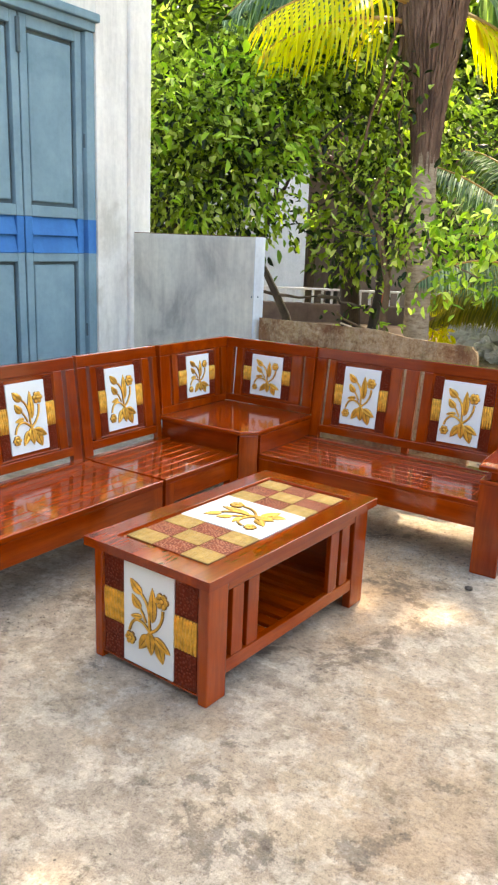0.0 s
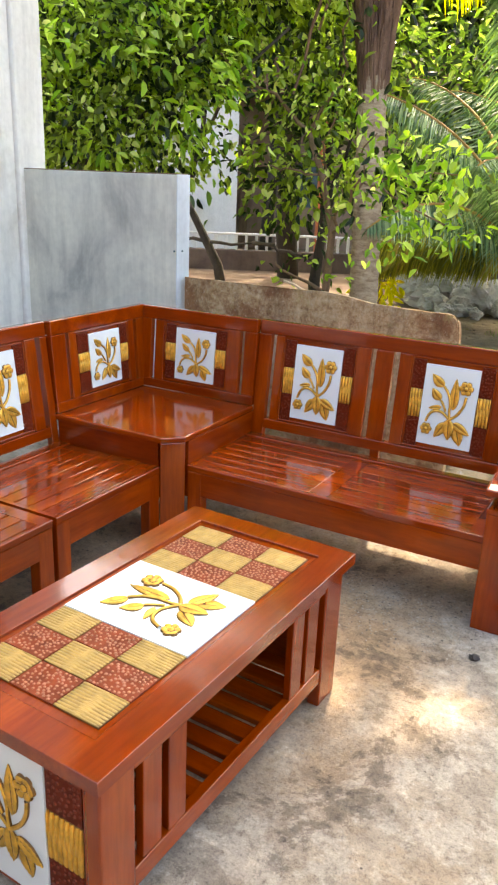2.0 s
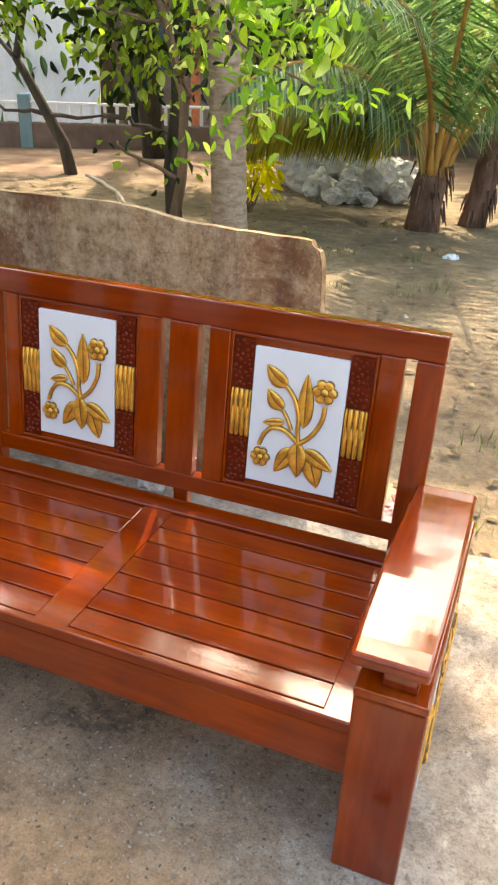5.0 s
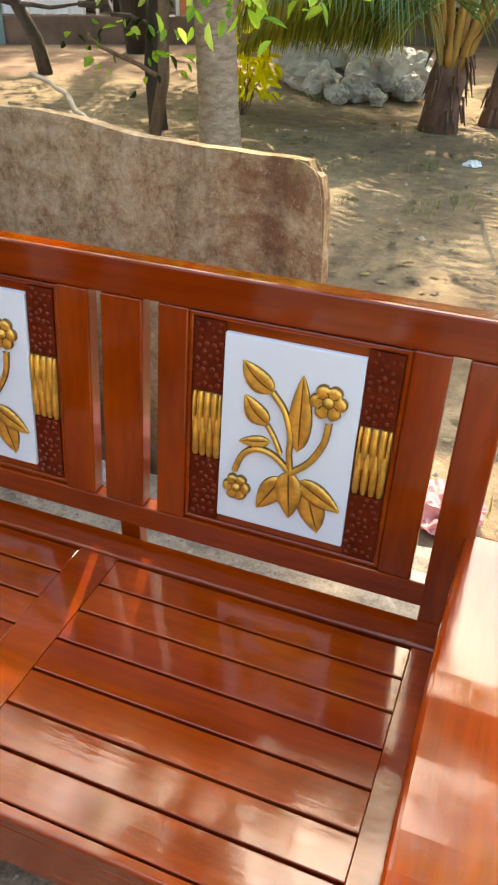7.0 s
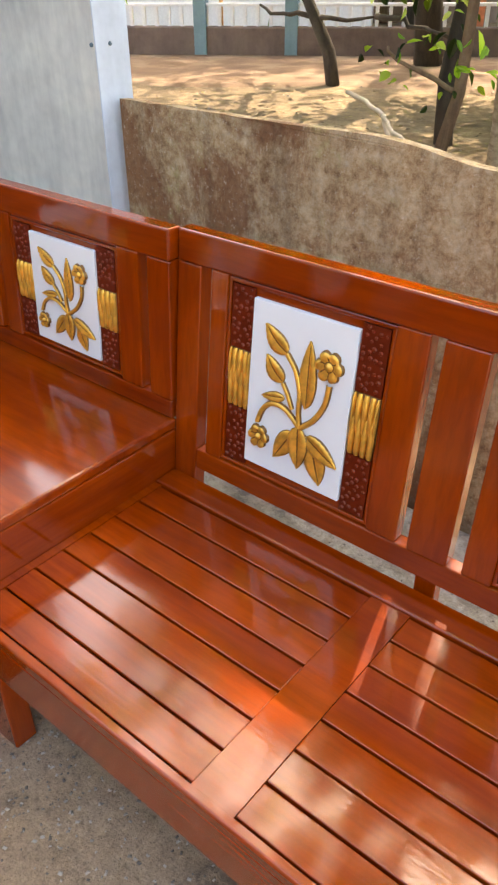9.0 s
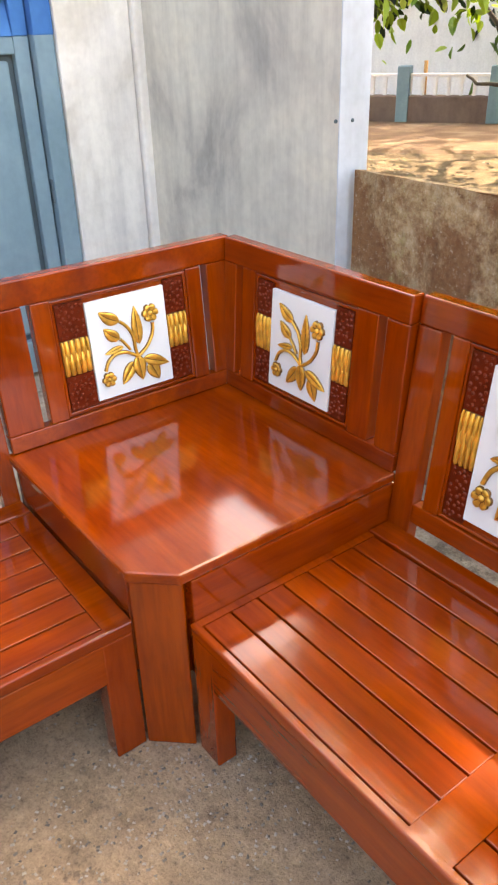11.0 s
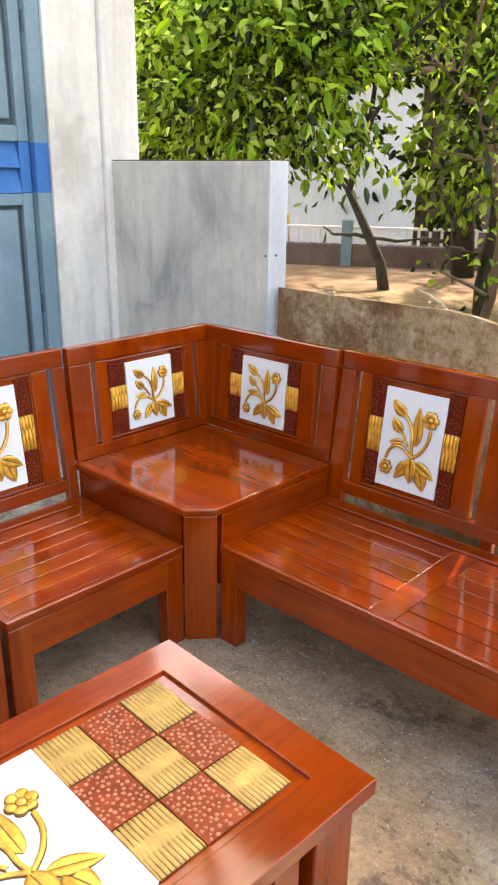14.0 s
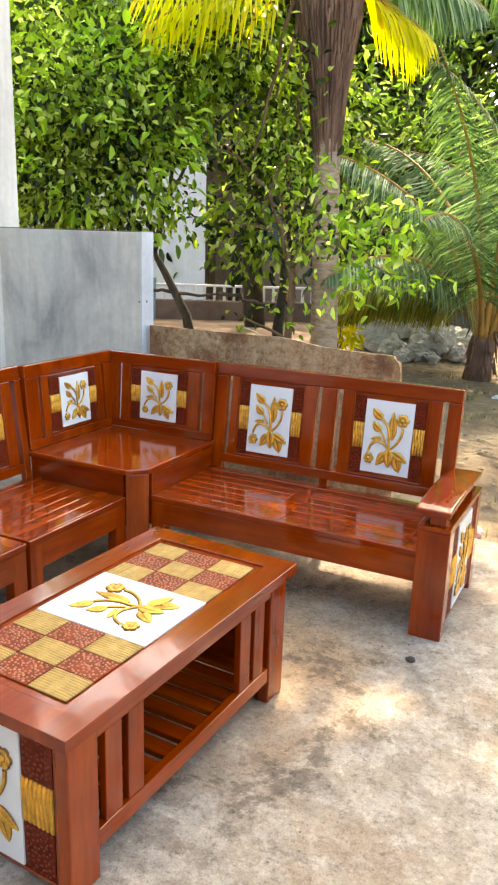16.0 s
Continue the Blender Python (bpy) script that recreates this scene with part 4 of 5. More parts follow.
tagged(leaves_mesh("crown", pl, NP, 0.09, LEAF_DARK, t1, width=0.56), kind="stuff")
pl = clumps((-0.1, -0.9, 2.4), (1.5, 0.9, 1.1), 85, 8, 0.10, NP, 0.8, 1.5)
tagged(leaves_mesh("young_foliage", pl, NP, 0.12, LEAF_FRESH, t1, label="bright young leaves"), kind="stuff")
# dense tree that stands behind them
t5 = thing("shade_tree", "dense dark leafy tree behind the broadleaf tree", "tree", pose(-7.0, 6.6, GROUND_Z))
bm = bmesh.new()
limb(bm, (0, 0, -0.1), (0.2, 0, 2.6), 0.12, 0.08, R)
for tip in ((0.2, 0.2, 4.2), (2.6, -0.2, 4.4), (1.2, 0.3, 5.4), (4.4, 0.3, 4.8)):
    limb(bm, (0.2, 0, 2.5), tip, 0.05, 0.015, R, 0.1)
part("trunk", bm, BARK_DARK, t5, smooth=True)
pl = clumps((2.1, 0.0, 4.4), (2.5, 0.9, 1.7), 260, 22, 0.17, NP, 0.15, 2.75)
pl += clumps((4.7, 0.6, 4.9), (1.7, 0.8, 1.5), 150, 22, 0.17, NP, 0.15, 3.2)
tagged(leaves_mesh("crown", pl, NP, 0.17, LEAF_DARK, t5, width=0.5), kind="stuff")
# slender dark tree nearer the road
t2 = thing("crooked_tree", "small crooked tree with a dark bent trunk and round leaves", "tree", pose(-3.74, 7.03, GROUND_Z))
bm = bmesh.new()
tube(bm, [(0.0, 0.0, -0.1), (-0.1, 0, 0.35), (-0.33, 0, 0.72), (-0.52, 0, 1.02), (-0.70, 0, 1.28), (-0.56, 0, 1.75), (-0.42, 0, 2.12), (-0.36, 0, 2.7)], [0.085, 0.075, 0.066, 0.058, 0.05, 0.045, 0.04, 0.025])
for a, b in (((-0.52, 0, 1.02), (-1.2, -0.2, 1.9)), ((-0.42, 0, 2.1), (0.5, -0.3, 2.9)), ((-0.28, 0, 0.66), (0.5, 0.0, 0.72)), ((0.5, 0.0, 0.72), (1.5, -0.1, 0.55)), ((-0.30, 0, 0.7), (-1.1, 0, 0.78)), ((-0.36, 0, 2.6), (-0.8, 0.4, 3.4))):
    limb(bm, a, b, 0.035, 0.014, R, 0.07, 6)
part("trunk", bm, BARK_DARK, t2, smooth=True)
pl = clumps((-0.4, -0.2, 3.5), (1.3, 1.0, 0.85), 230, 13, 0.14, NP, 0.3)
pl += clumps((-0.7, -0.1, 1.75), (0.45, 0.4, 0.45), 12, 6, 0.09, NP, 0.3)
pl += clumps((0.1, -0.1, 1.7), (0.5, 0.4, 0.4), 8, 6, 0.09, NP, 0.3)
tagged(leaves_mesh("crown", pl, NP, 0.12, LEAF_DARK, t2, width=0.6), kind="stuff")

SPRAYS = (
    ((0.60, 2.3, 1.55), (0.10, 0.10, 0.06), 26), ((0.90, 2.3, 1.52), (0.10, 0.10, 0.06), 26), ((0.62, 2.3, 1.40), (0.10, 0.10, 0.07), 24),
    ((0.90, 2.3, 1.16), (0.14, 0.10, 0.06), 30), ((0.50, 2.35, 1.20), (0.12, 0.12, 0.10), 34), ((0.33, 2.45, 1.50), (0.10, 0.12, 0.12), 28),
    ((0.45, 2.4, 1.02), (0.14, 0.12, 0.08), 30), ((0.0, 2.6, 1.95), (0.10, 0.10, 0.08), 22), ((0.12, 2.6, 1.60), (0.10, 0.10, 0.12), 24),
    ((0.75, 2.3, 1.72), (0.12, 0.10, 0.05), 20), ((-0.70, 3.8, 0.75), (0.22, 0.2, 0.16), 24), ((-0.9, 3.9, 2.1), (0.25, 0.2, 0.2), 40),
)

# forked young fruit tree beside the palm, with bright hanging sprays
t3 = thing("fruit_tree", "thin forked fruit tree with bright green leaf sprays", "tree", pose(-1.15, 4.45, GROUND_Z))
bm = bmesh.new()
tube(bm, [(0.06, 0, -0.1), (0.2, 0, 0.5), (0.24, -0.03, 1.1), (0.1, -0.06, 1.65), (-0.06, -0.1, 2.05)], [0.055, 0.045, 0.04, 0.034, 0.03])
sprays = []
for a, b, r in (((-0.06, -0.1, 2.05), (-0.7, -0.3, 2.5), 0.024), ((-0.06, -0.1, 2.05), (0.35, -0.2, 2.6), 0.022), ((0.24, -0.03, 1.1), (0.95, -1.2, 1.6), 0.018), ((0.95, -1.2, 1.6), (2.05, -2.15, 1.65), 0.010), ((0.95, -1.2, 1.6), (2.0, -2.1, 1.3), 0.009), ((0.6, -0.6, 1.35), (1.4, -2.1, 1.9), 0.009), ((0.2, 0, 0.5), (-0.4, 0.0, 0.75), 0.02), ((-0.7, -0.3, 2.5), (-1.1, -0.7, 2.9), 0.014), ((0.35, -0.2, 2.6), (0.5, -0.5, 3.3), 0.014), ((0.22, -0.03, 1.2), (0.5, -0.7, 2.2), 0.014), ((0.1, -0.06, 1.65), (-0.6, -0.3, 1.7), 0.014)):
    sprays.append(limb(bm, a, b, r, r * 0.55, R, 0.06, 6))
part("trunk", bm, BARK_BROWN, t3, smooth=True)
pl = []
for pts in sprays:
    for p in pts[2:]:
        for _ in range(9 if p[2] > 1.3 else 3):
            q = np.array(p) + NP.normal(0, 0.13, 3)
            pl.append((q, NP.normal(0, 0.5, 3)))
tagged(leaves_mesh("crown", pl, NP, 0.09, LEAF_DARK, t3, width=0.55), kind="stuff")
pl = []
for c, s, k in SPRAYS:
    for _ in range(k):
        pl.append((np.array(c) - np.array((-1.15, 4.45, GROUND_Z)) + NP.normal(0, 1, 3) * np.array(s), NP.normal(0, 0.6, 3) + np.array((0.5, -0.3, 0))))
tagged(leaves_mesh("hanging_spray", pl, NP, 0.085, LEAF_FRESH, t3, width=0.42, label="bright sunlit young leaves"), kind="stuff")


def frond(parent, material, p0, yaw, rise, length, curl, rng, m=150, r=0.02, hang=0.6, leaflet=0.45, wide=0.011):
    """A palm frond: an arched stalk and two rows of hanging leaflets."""
    pts = []
    p = Vector(p0)
    pitch = rise
    n = 16
    for i in range(n + 1):
        pts.append(p.copy())
        d = Vector((math.cos(yaw) * math.cos(pitch), math.sin(yaw) * math.cos(pitch), math.sin(pitch)))
        p = p + d * (length / n)
        pitch -= curl / n
    stalk, leaf_rows = bmesh.new(), []
    tube(stalk, pts, [r * (1 - 0.85 * i / n) + 0.002 for i in range(n + 1)], 6)
    side0 = Vector((-math.sin(yaw), math.cos(yaw), 0))
    for k in range(int(m * 0.2), m):
        s = k / m * n
        i = min(int(s), n - 1)
        a = pts[i].lerp(pts[i + 1], s - i)
        ax = (pts[i + 1] - pts[i]).normalized()
        f = k / m
        ln = leaflet * (math.sin(math.pi * (0.15 + 0.83 * f)) ** 0.7) * rng.uniform(0.85, 1.1)
        for sg in (-1, 1):
            d = (side0 * sg + ax * 0.55 + Vector((0, 0, -hang * rng.uniform(0.6, 1.3)))).normalized()
            d2 = (d + Vector((0, 0, -hang * 0.9))).normalized()
            w = ax * wide
            b = a + d * ln * 0.5
            c = b + d2 * ln * 0.5
            leaf_rows.append((a - w * 0.6, a + w * 0.6, b + w, b - w, c))
    leafy = frond_mesh("frond", leaf_rows, material, parent)
    part("stalk", stalk, PETIOLE_M, leafy, "yellow-orange stalk", smooth=True)


def frond_mesh(name, rows, material, parent, label=""):
    vs, fs = [], []
    for a0, a1, b1, b0, c in rows:
        k = len(vs)
        vs += [tuple(a0), tuple(a1), tuple(b1), tuple(b0), tuple(c)]
        fs += [(k, k + 1, k + 2, k + 3), (k + 3, k + 2, k + 4)]
    me = bpy.data.meshes.new(name)
    me.from_pydata(vs, [], fs)
    me.materials.append(material)
    ob = new(name, me)
    ob.parent = parent
    if label:
        ob["label"] = label
    return ob


# coconut palm with a shaggy head
cp = thing("coconut_palm", "coconut palm with ringed trunk and shaggy brown head", "palm tree", pose(-0.53, 4.47, GROUND_Z))
bm = bmesh.new()
pts, rad = [], []
for i in range(60):
    z = i * 0.055 - 0.1
    pts.append((0.02 - 0.045 * z, 0.0, z))
    rad.append(0.145 - 0.005 * z + (0.006 if i % 2 else 0.0) + 0.05 * max(0, 0.3 - z))
tube(bm, pts, rad, 18)
part("trunk", bm, BARK_PALM, cp, smooth=True)
bm = bmesh.new()


def head_radius(z):
    return float(np.interp(z, [2.35, 2.8, 3.2, 3.6, 4.1, 4.8], [0.125, 0.165, 0.22, 0.30, 0.36, 0.34]))


for k in range(620):
    a = R.uniform(0, 2 * math.pi)
    z0 = R.uniform(2.75, 4.9)
    ln = R.uniform(0.35, 0.8)
    p = []
    for s in range(5):
        z = z0 - ln * s / 4
        r0 = head_radius(z) * R.uniform(0.92, 1.06)
        p.append((0.02 - 0.045 * z + r0 * math.cos(a), r0 * math.sin(a), z))
        a += R.uniform(-0.05, 0.05)
    tube(bm, p, [R.uniform(0.008, 0.016), 0.014, 0.012, 0.009, 0.003], 4)
zs = [2.35, 2.55, 2.8, 3.2, 3.6, 4.0, 4.4, 4.9]
tube(bm, [(0.02 - 0.045 * z, 0, z) for z in zs], [head_radius(z) * 0.95 for z in zs], 16)
part("fibre_head", bm, FIBRE_M, cp, "hanging dead brown leaf sheaths")
bmd, green, yellow = bmesh.new(), FROND_M, FROND_Y
for yaw, rise, ln, curl, rows, z0, lf in ((228, 4, 1.7, 0.7, yellow, 3.80, 0.9), (242, 10, 2.0, 0.9, yellow, 3.95, 0.9), (28, -14, 1.0, 0.5, yellow, 3.95, 0.8), (200, 30, 2.2, 1.3, green, 4.1, 0.8), (40, 14, 1.6, 0.9, green, 4.15, 0.8), (8, 30, 2.4, 1.4, green, 4.4, 0.8), (60, 40, 3.4, 2.2, green, 4.6, 0.7), (100, 55, 3.6, 2.0, green, 4.7, 0.7), (140, 45, 3.6, 2.1, green, 4.7, 0.7), (165, 50, 3.6, 2.2, green, 4.6, 0.8), (80, 75, 3.6, 1.7, green, 4.8, 0.7), (40, 60, 3.6, 2.2, green, 4.7, 0.7), (215, 60, 3.4, 2.0, green, 4.7, 0.8), (180, 70, 3.2, 2.1, green, 4.8, 0.7)):
    frond(cp, rows, (-0.18 + 0.2 * math.cos(radians(yaw)), 0.2 * math.sin(radians(yaw)), z0), radians(yaw), radians(rise), ln, curl, R, m=34 if rows is yellow else 100, r=0.03, hang=0.75 if rows is yellow else 1.3, leaflet=lf, wide=0.02 if rows is yellow else 0.014)
for a, b in (((-0.3, -0.2, 4.3), (-0.72, -0.42, 2.35)), ((-0.3, -0.1, 4.1), (-0.55, -0.3, 2.9))):
    limb(bmd, a, b, 0.025, 0.012, R, 0.05, 6)
part("dead_stalk", bmd, FIBRE_M, cp, "dry hanging stalk")

# young coconut clump by the rubble
yp = thing("young_palm", "young coconut palm clump with orange stalks and arching fronds", "palm tree", pose(0.80, 6.2, GROUND_Z))
for x, y, lx, ly, h, r, m_ in ((0, 0, 0.04, 0.0, 0.62, 0.15, FIBRE_M), (0.42, 0.5, 0.12, 0.05, 0.8, 0.12, FIBRE_M), (0.78, 0.9, 0.15, 0.0, 1.3, 0.08, BARK_DARK)):
    bm = bmesh.new()
    tube(bm, [(x, y, -0.1), (x + lx * 0.3, y + ly * 0.3, h * 0.3), (x + lx * 0.6, y + ly * 0.6, h * 0.65), (x + lx, y + ly, h)], [r * 1.25, r, r * 1.05, r * 0.7], 14)
    for k in range(46):
        a, z0 = R.uniform(0, 2 * math.pi), R.uniform(0.1, h)
        q = r * R.uniform(1.0, 1.2)
        tube(bm, [(x + lx * z0 / h + q * math.cos(a), y + ly * z0 / h + q * math.sin(a), z0), (x + lx * z0 / h + q * 1.25 * math.cos(a), y + ly * z0 / h + q * 1.25 * math.sin(a), z0 - R.uniform(0.08, 0.25))], [0.014, 0.004], 4)
    part("stem", bm, m_, yp, "shaggy brown stem base", smooth=True)
for yaw, rise, ln, curl in ((-112, 87, 3.3, 0.75), (-75, 80, 3.4, 1.2), (-140, 78, 3.2, 1.3), (-40, 74, 3.4, 1.3), (-10, 70, 3.4, 1.4), (30, 74, 3.6, 1.3), (75, 78, 3.6, 1.2), (120, 76, 3.4, 1.3), (150, 82, 3.6, 1.3), (-95, 72, 3.0, 1.6), (-125, 66, 2.7, 1.8)):
    frond(yp, FROND_M, (0.04 + 0.09 * math.cos(radians(yaw)), 0.09 * math.sin(radians(yaw)), 0.45), radians(yaw), radians(rise), ln, curl, R, m=125, r=0.034, hang=0.9, leaflet=0.72, wide=0.012)
for yaw, rise, ln, curl in ((-120, 84, 3.6, 1.2), (-60, 76, 3.6, 1.4), (10, 72, 3.6, 1.5), (60, 80, 3.6, 1.2), (160, 80, 3.4, 1.4)):
    frond(yp, FROND_M, (0.54, 0.55, 0.65), radians(yaw), radians(rise), ln, curl, R, m=120, r=0.03, hang=0.9, leaflet=0.7, wide=0.012)
for yaw, rise, ln, curl in ((195, 40, 1.9, 1.6), (172, 38, 1.8, 1.5), (205, 52, 2.2, 1.9), (160, 50, 2.1, 1.7), (182, 60, 2.4, 2.0)):
    frond(yp, FROND_O, (-0.05, -0.1, 0.65), radians(yaw), radians(rise), ln, curl, R, r=0.022, hang=1.1, leaflet=0.5)

# added tall tree; its high crown stays out of view and shades the yard
tt = thing("tall_tree", "added tall tree whose unseen high crown is placed to shade the yard", "tree", pose(-3.6, 9.0, GROUND_Z))
bm = bmesh.new()
limb(bm, (0, 0, -0.2), (0.4, -0.3, 7.0), 0.19, 0.12, R, 0.12)
for tip in ((-2.5, -1.5, 10.0), (-0.5, -4.5, 10.0), (3.0, -1.0, 10.2), (4.5, -5.5, 10.0), (2.0, -7.0, 10.1), (-1.5, -7.0, 9.9), (6.0, -3.0, 10.2)):
    limb(bm, (0.4, -0.3, 6.8), tip, 0.09, 0.025, R, 0.25)
part("trunk", bm, BARK_DARK, tt, smooth=True)
pl = []
while len(pl) < 5900:
    x, y, z = R.uniform(-6.5, 4.5), R.uniform(-1.5, 9.2), R.uniform(9.3, 11.2)
    h = z / SUN_DIR.z
    gx, gy = x - SUN_DIR.x * h, y - SUN_DIR.y * h
    # leaves are left out along the sun's rays to open the sunlit patches
    rim = -1.38 + 0.3 * noise.noise(Vector((gx * 1.7, 5.0, 0)))
    lit = 1.12 + 0.12 * noise.noise(Vector((gy * 1.3, 2.0, 0))) < gx < 3.4 and rim < gy
    thin = gx > 1.5 and -2.0 < gy <= rim and noise.noise(Vector((gx * 1.5, gy * 2.2, 4.0))) < 0.1
    keep = 0.001 if lit else 0.12 if thin else 0.1 if gy < -2.45 and (gx < 0.2 or gx > 2.1) else 0.3 if gy < -2.5 and gx < 2.1 else 0.55 if gy < -2.5 or gx > 3.4 else 1.0
    if gy > 0.7 or R.random() > keep:
        continue
    for _ in range(11):
        q = np.array((x + 3.6, y - 9.0, z)) + NP.normal(0, 0.2, 3)
        pl.append((q, NP.normal(0, 0.6, 3)))
# extra leaves set in the sun's path to shade the armrest
for _ in range(44):
    gx, gy, z = R.uniform(1.93, 2.10), R.uniform(-0.98, -0.42), R.uniform(9.3, 11.2)
    h = z / SUN_DIR.z
    pl.append((np.array((gx + SUN_DIR.x * h + 3.6, gy + SUN_DIR.y * h - 9.0, z)), NP.normal(0, 0.6, 3)))
tagged(leaves_mesh("crown", pl, NP, 0.46, LEAF_DARK, tt, width=0.5), kind="stuff")

# far woods that close the view
ROAD_O, ROAD_A = Vector((-5.6, 8.75, 0)), math.atan2(0.51, 0.86)
far = thing("far_trees", "far mass of mixed green trees", "woods", kind="stuff")
pl = []
for k in range(130):
    f = k / 129
    ang = radians(28 + 140 * f)
    dist = R.uniform(17, 24)
    c = (1.5 + dist * math.cos(ang), dist * math.sin(ang), R.uniform(1.5, 10.5))
    if 100 < math.degrees(ang) < 128 and c[2] < 4.2:
        c = (c[0], c[1], 5.5)
    pl += clumps(c, (2.6, 2.2, 2.4), 54, 17, 0.5, NP, 0.2)
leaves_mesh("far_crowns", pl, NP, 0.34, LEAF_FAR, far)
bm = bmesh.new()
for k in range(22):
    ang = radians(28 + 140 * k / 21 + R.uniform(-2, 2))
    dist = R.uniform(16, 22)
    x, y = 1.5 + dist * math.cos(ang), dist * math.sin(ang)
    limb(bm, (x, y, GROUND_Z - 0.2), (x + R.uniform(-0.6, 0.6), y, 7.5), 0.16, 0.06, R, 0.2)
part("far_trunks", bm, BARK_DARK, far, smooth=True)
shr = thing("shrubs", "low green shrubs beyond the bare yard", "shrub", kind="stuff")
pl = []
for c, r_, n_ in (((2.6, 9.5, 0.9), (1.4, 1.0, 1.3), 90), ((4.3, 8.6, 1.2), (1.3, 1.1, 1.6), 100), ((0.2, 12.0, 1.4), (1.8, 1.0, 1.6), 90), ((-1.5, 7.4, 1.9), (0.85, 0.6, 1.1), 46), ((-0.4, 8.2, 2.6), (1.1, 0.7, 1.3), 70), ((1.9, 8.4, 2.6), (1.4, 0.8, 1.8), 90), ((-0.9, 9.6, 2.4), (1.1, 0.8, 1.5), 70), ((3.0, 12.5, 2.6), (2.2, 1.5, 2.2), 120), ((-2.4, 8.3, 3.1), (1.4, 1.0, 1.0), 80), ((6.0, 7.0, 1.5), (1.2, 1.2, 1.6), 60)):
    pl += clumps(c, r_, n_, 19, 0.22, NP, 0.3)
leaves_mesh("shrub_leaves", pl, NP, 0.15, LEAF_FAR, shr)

# ---- road, fence and house across the road ----
RM = Matrix.Translation(ROAD_O) @ Matrix.Rotation(ROAD_A, 4, "Z")
bm = bmesh.new()
ed0, ed1, rim = [], [], []
for i in range(60):
    x = -16 + i * 0.6
    ed0.append(bm.verts.new((x, -2.45 + 0.25 * noise.noise(Vector((x * 0.6, 0, 0))), GROUND_Z + 0.03)))
    ed1.append(bm.verts.new((x, 0.015, GROUND_Z + 0.035)))
    rim.append(bm.verts.new((x, -3.1 + 0.3 * noise.noise(Vector((x * 0.5, 4.0, 0))), GROUND_Z - 0.10)))
for i in range(59):
    bm.faces.new((ed0[i], ed0[i + 1], ed1[i + 1], ed1[i]))
    bm.faces.new((rim[i], rim[i + 1], ed0[i + 1], ed0[i]))
bm.transform(RM)
road = tagged(part("road", bm, SAND_M, None), "pale sandy village road in sun", "road", kind="structure")

fence = thing("garden_fence", "low brown plinth with pale balusters along the road", "fence", RM)
boxed("plinth", PLINTH_M, fence, -16, 12, 0.02, 0.22, GROUND_Z - 0.05, 0.27, 0.02)
boxed("rail", WALL_FAR, fence, -16, 12, 0.07, 0.17, 0.52, 0.56, 0.008)
bal = boxed("baluster", WALL_FAR, fence, -0.025, 0.025, 0.09, 0.15, 0.27, 0.52, 0.006)
bal.location.x = -15.9
for i in range(1, 150):
    b2 = clone(bal, fence)
    b2.location.x = -15.9 + i * 0.185
for x in (-1.37, -0.06):
    boxed("pier", DOOR_M, fence, x - 0.09, x + 0.09, 0.0, 0.24, GROUND_Z, 0.66, 0.01, "blue-green painted pier")

house = thing("house", "white village house with brown porch across the road", "house", RM)
boxed("wall", WALL_FAR, house, -10.0, 0.97, 4.5, 4.75, GROUND_Z, 3.3, 0.01)
boxed("porch_wall", plaster("brown_porch_paint", [(0.3, (0.20, 0.13, 0.10)), (0.6, (0.34, 0.24, 0.19))], 0.3), house, 0.975, 9.0, 5.6, 5.85, GROUND_Z, 3.9, 0.01, "dark brown porch wall")
boxed("wall_return", WALL_FAR, house, 0.75, 0.97, 4.751, 5.6, GROUND_Z, 3.3, 0.01)
boxed("door_frame", BARK_BROWN, house, 1.05, 1.25, 5.50, 5.598, GROUND_Z, 2.3, 0.01)
boxed("porch_post", simple("brick_red_paint", (0.60, 0.17, 0.07), 0.7, var=0.2), house, 2.75, 2.93, 3.6, 3.78, GROUND_Z, 3.0, 0.01, "brick red porch post")
boxed("window", DOOR_DK, house, 2.0, 3.1, 5.56, 5.599, 0.9, 1.9, 0.01, "dark window")
bm = bmesh.new()
prof = [(4.3, 3.32), (4.3, 3.40), (7.6, 4.9), (7.6, 4.82)]
vs0 = [bm.verts.new((-10.8, y, z)) for y, z in prof]
vs1 = [bm.verts.new((9.6, y, z)) for y, z in prof]
for k in range(4):
    bm.faces.new((vs0[k], vs0[(k + 1) % 4], vs1[(k + 1) % 4], vs1[k]))
bm.faces.new(vs0)
bm.faces.new(vs1[::-1])
part("roof", bm, simple("old_roof_tiles", (0.17, 0.08, 0.05), 0.85, var=0.3, scale=6), house)

pole = bmesh.new()
tube(pole, [(-6.68, 8.40, GROUND_Z - 0.1), (-6.67, 8.40, 0.3), (-6.68, 8.41, 0.72)], [0.035, 0.03, 0.028], 8)
tagged(part("bamboo_pole", pole, simple("orange_bamboo", (0.52, 0.26, 0.09), 0.6, var=0.2, scale=5), None, smooth=True), "short orange bamboo pole stuck in the roadside", "pole")

thin = thing("thin_tree", "thin dark tree trunk behind the fruit tree", "tree", pose(-1.36, 5.06, GROUND_Z))
bm = bmesh.new()
tube(bm, [(0.04, 0, -0.1), (0.0, 0, 0.5), (0.04, 0.03, 1.0), (0.03, 0.1, 2.0), (0.12, 0.1, 3.0)], [0.085, 0.07, 0.05, 0.04, 0.02])
limb(bm, (0.04, 0.04, 1.2), (0.5, -0.2, 2.4), 0.025, 0.012, R, 0.05, 6)
part("trunk", bm, BARK_DARK, thin, smooth=True)
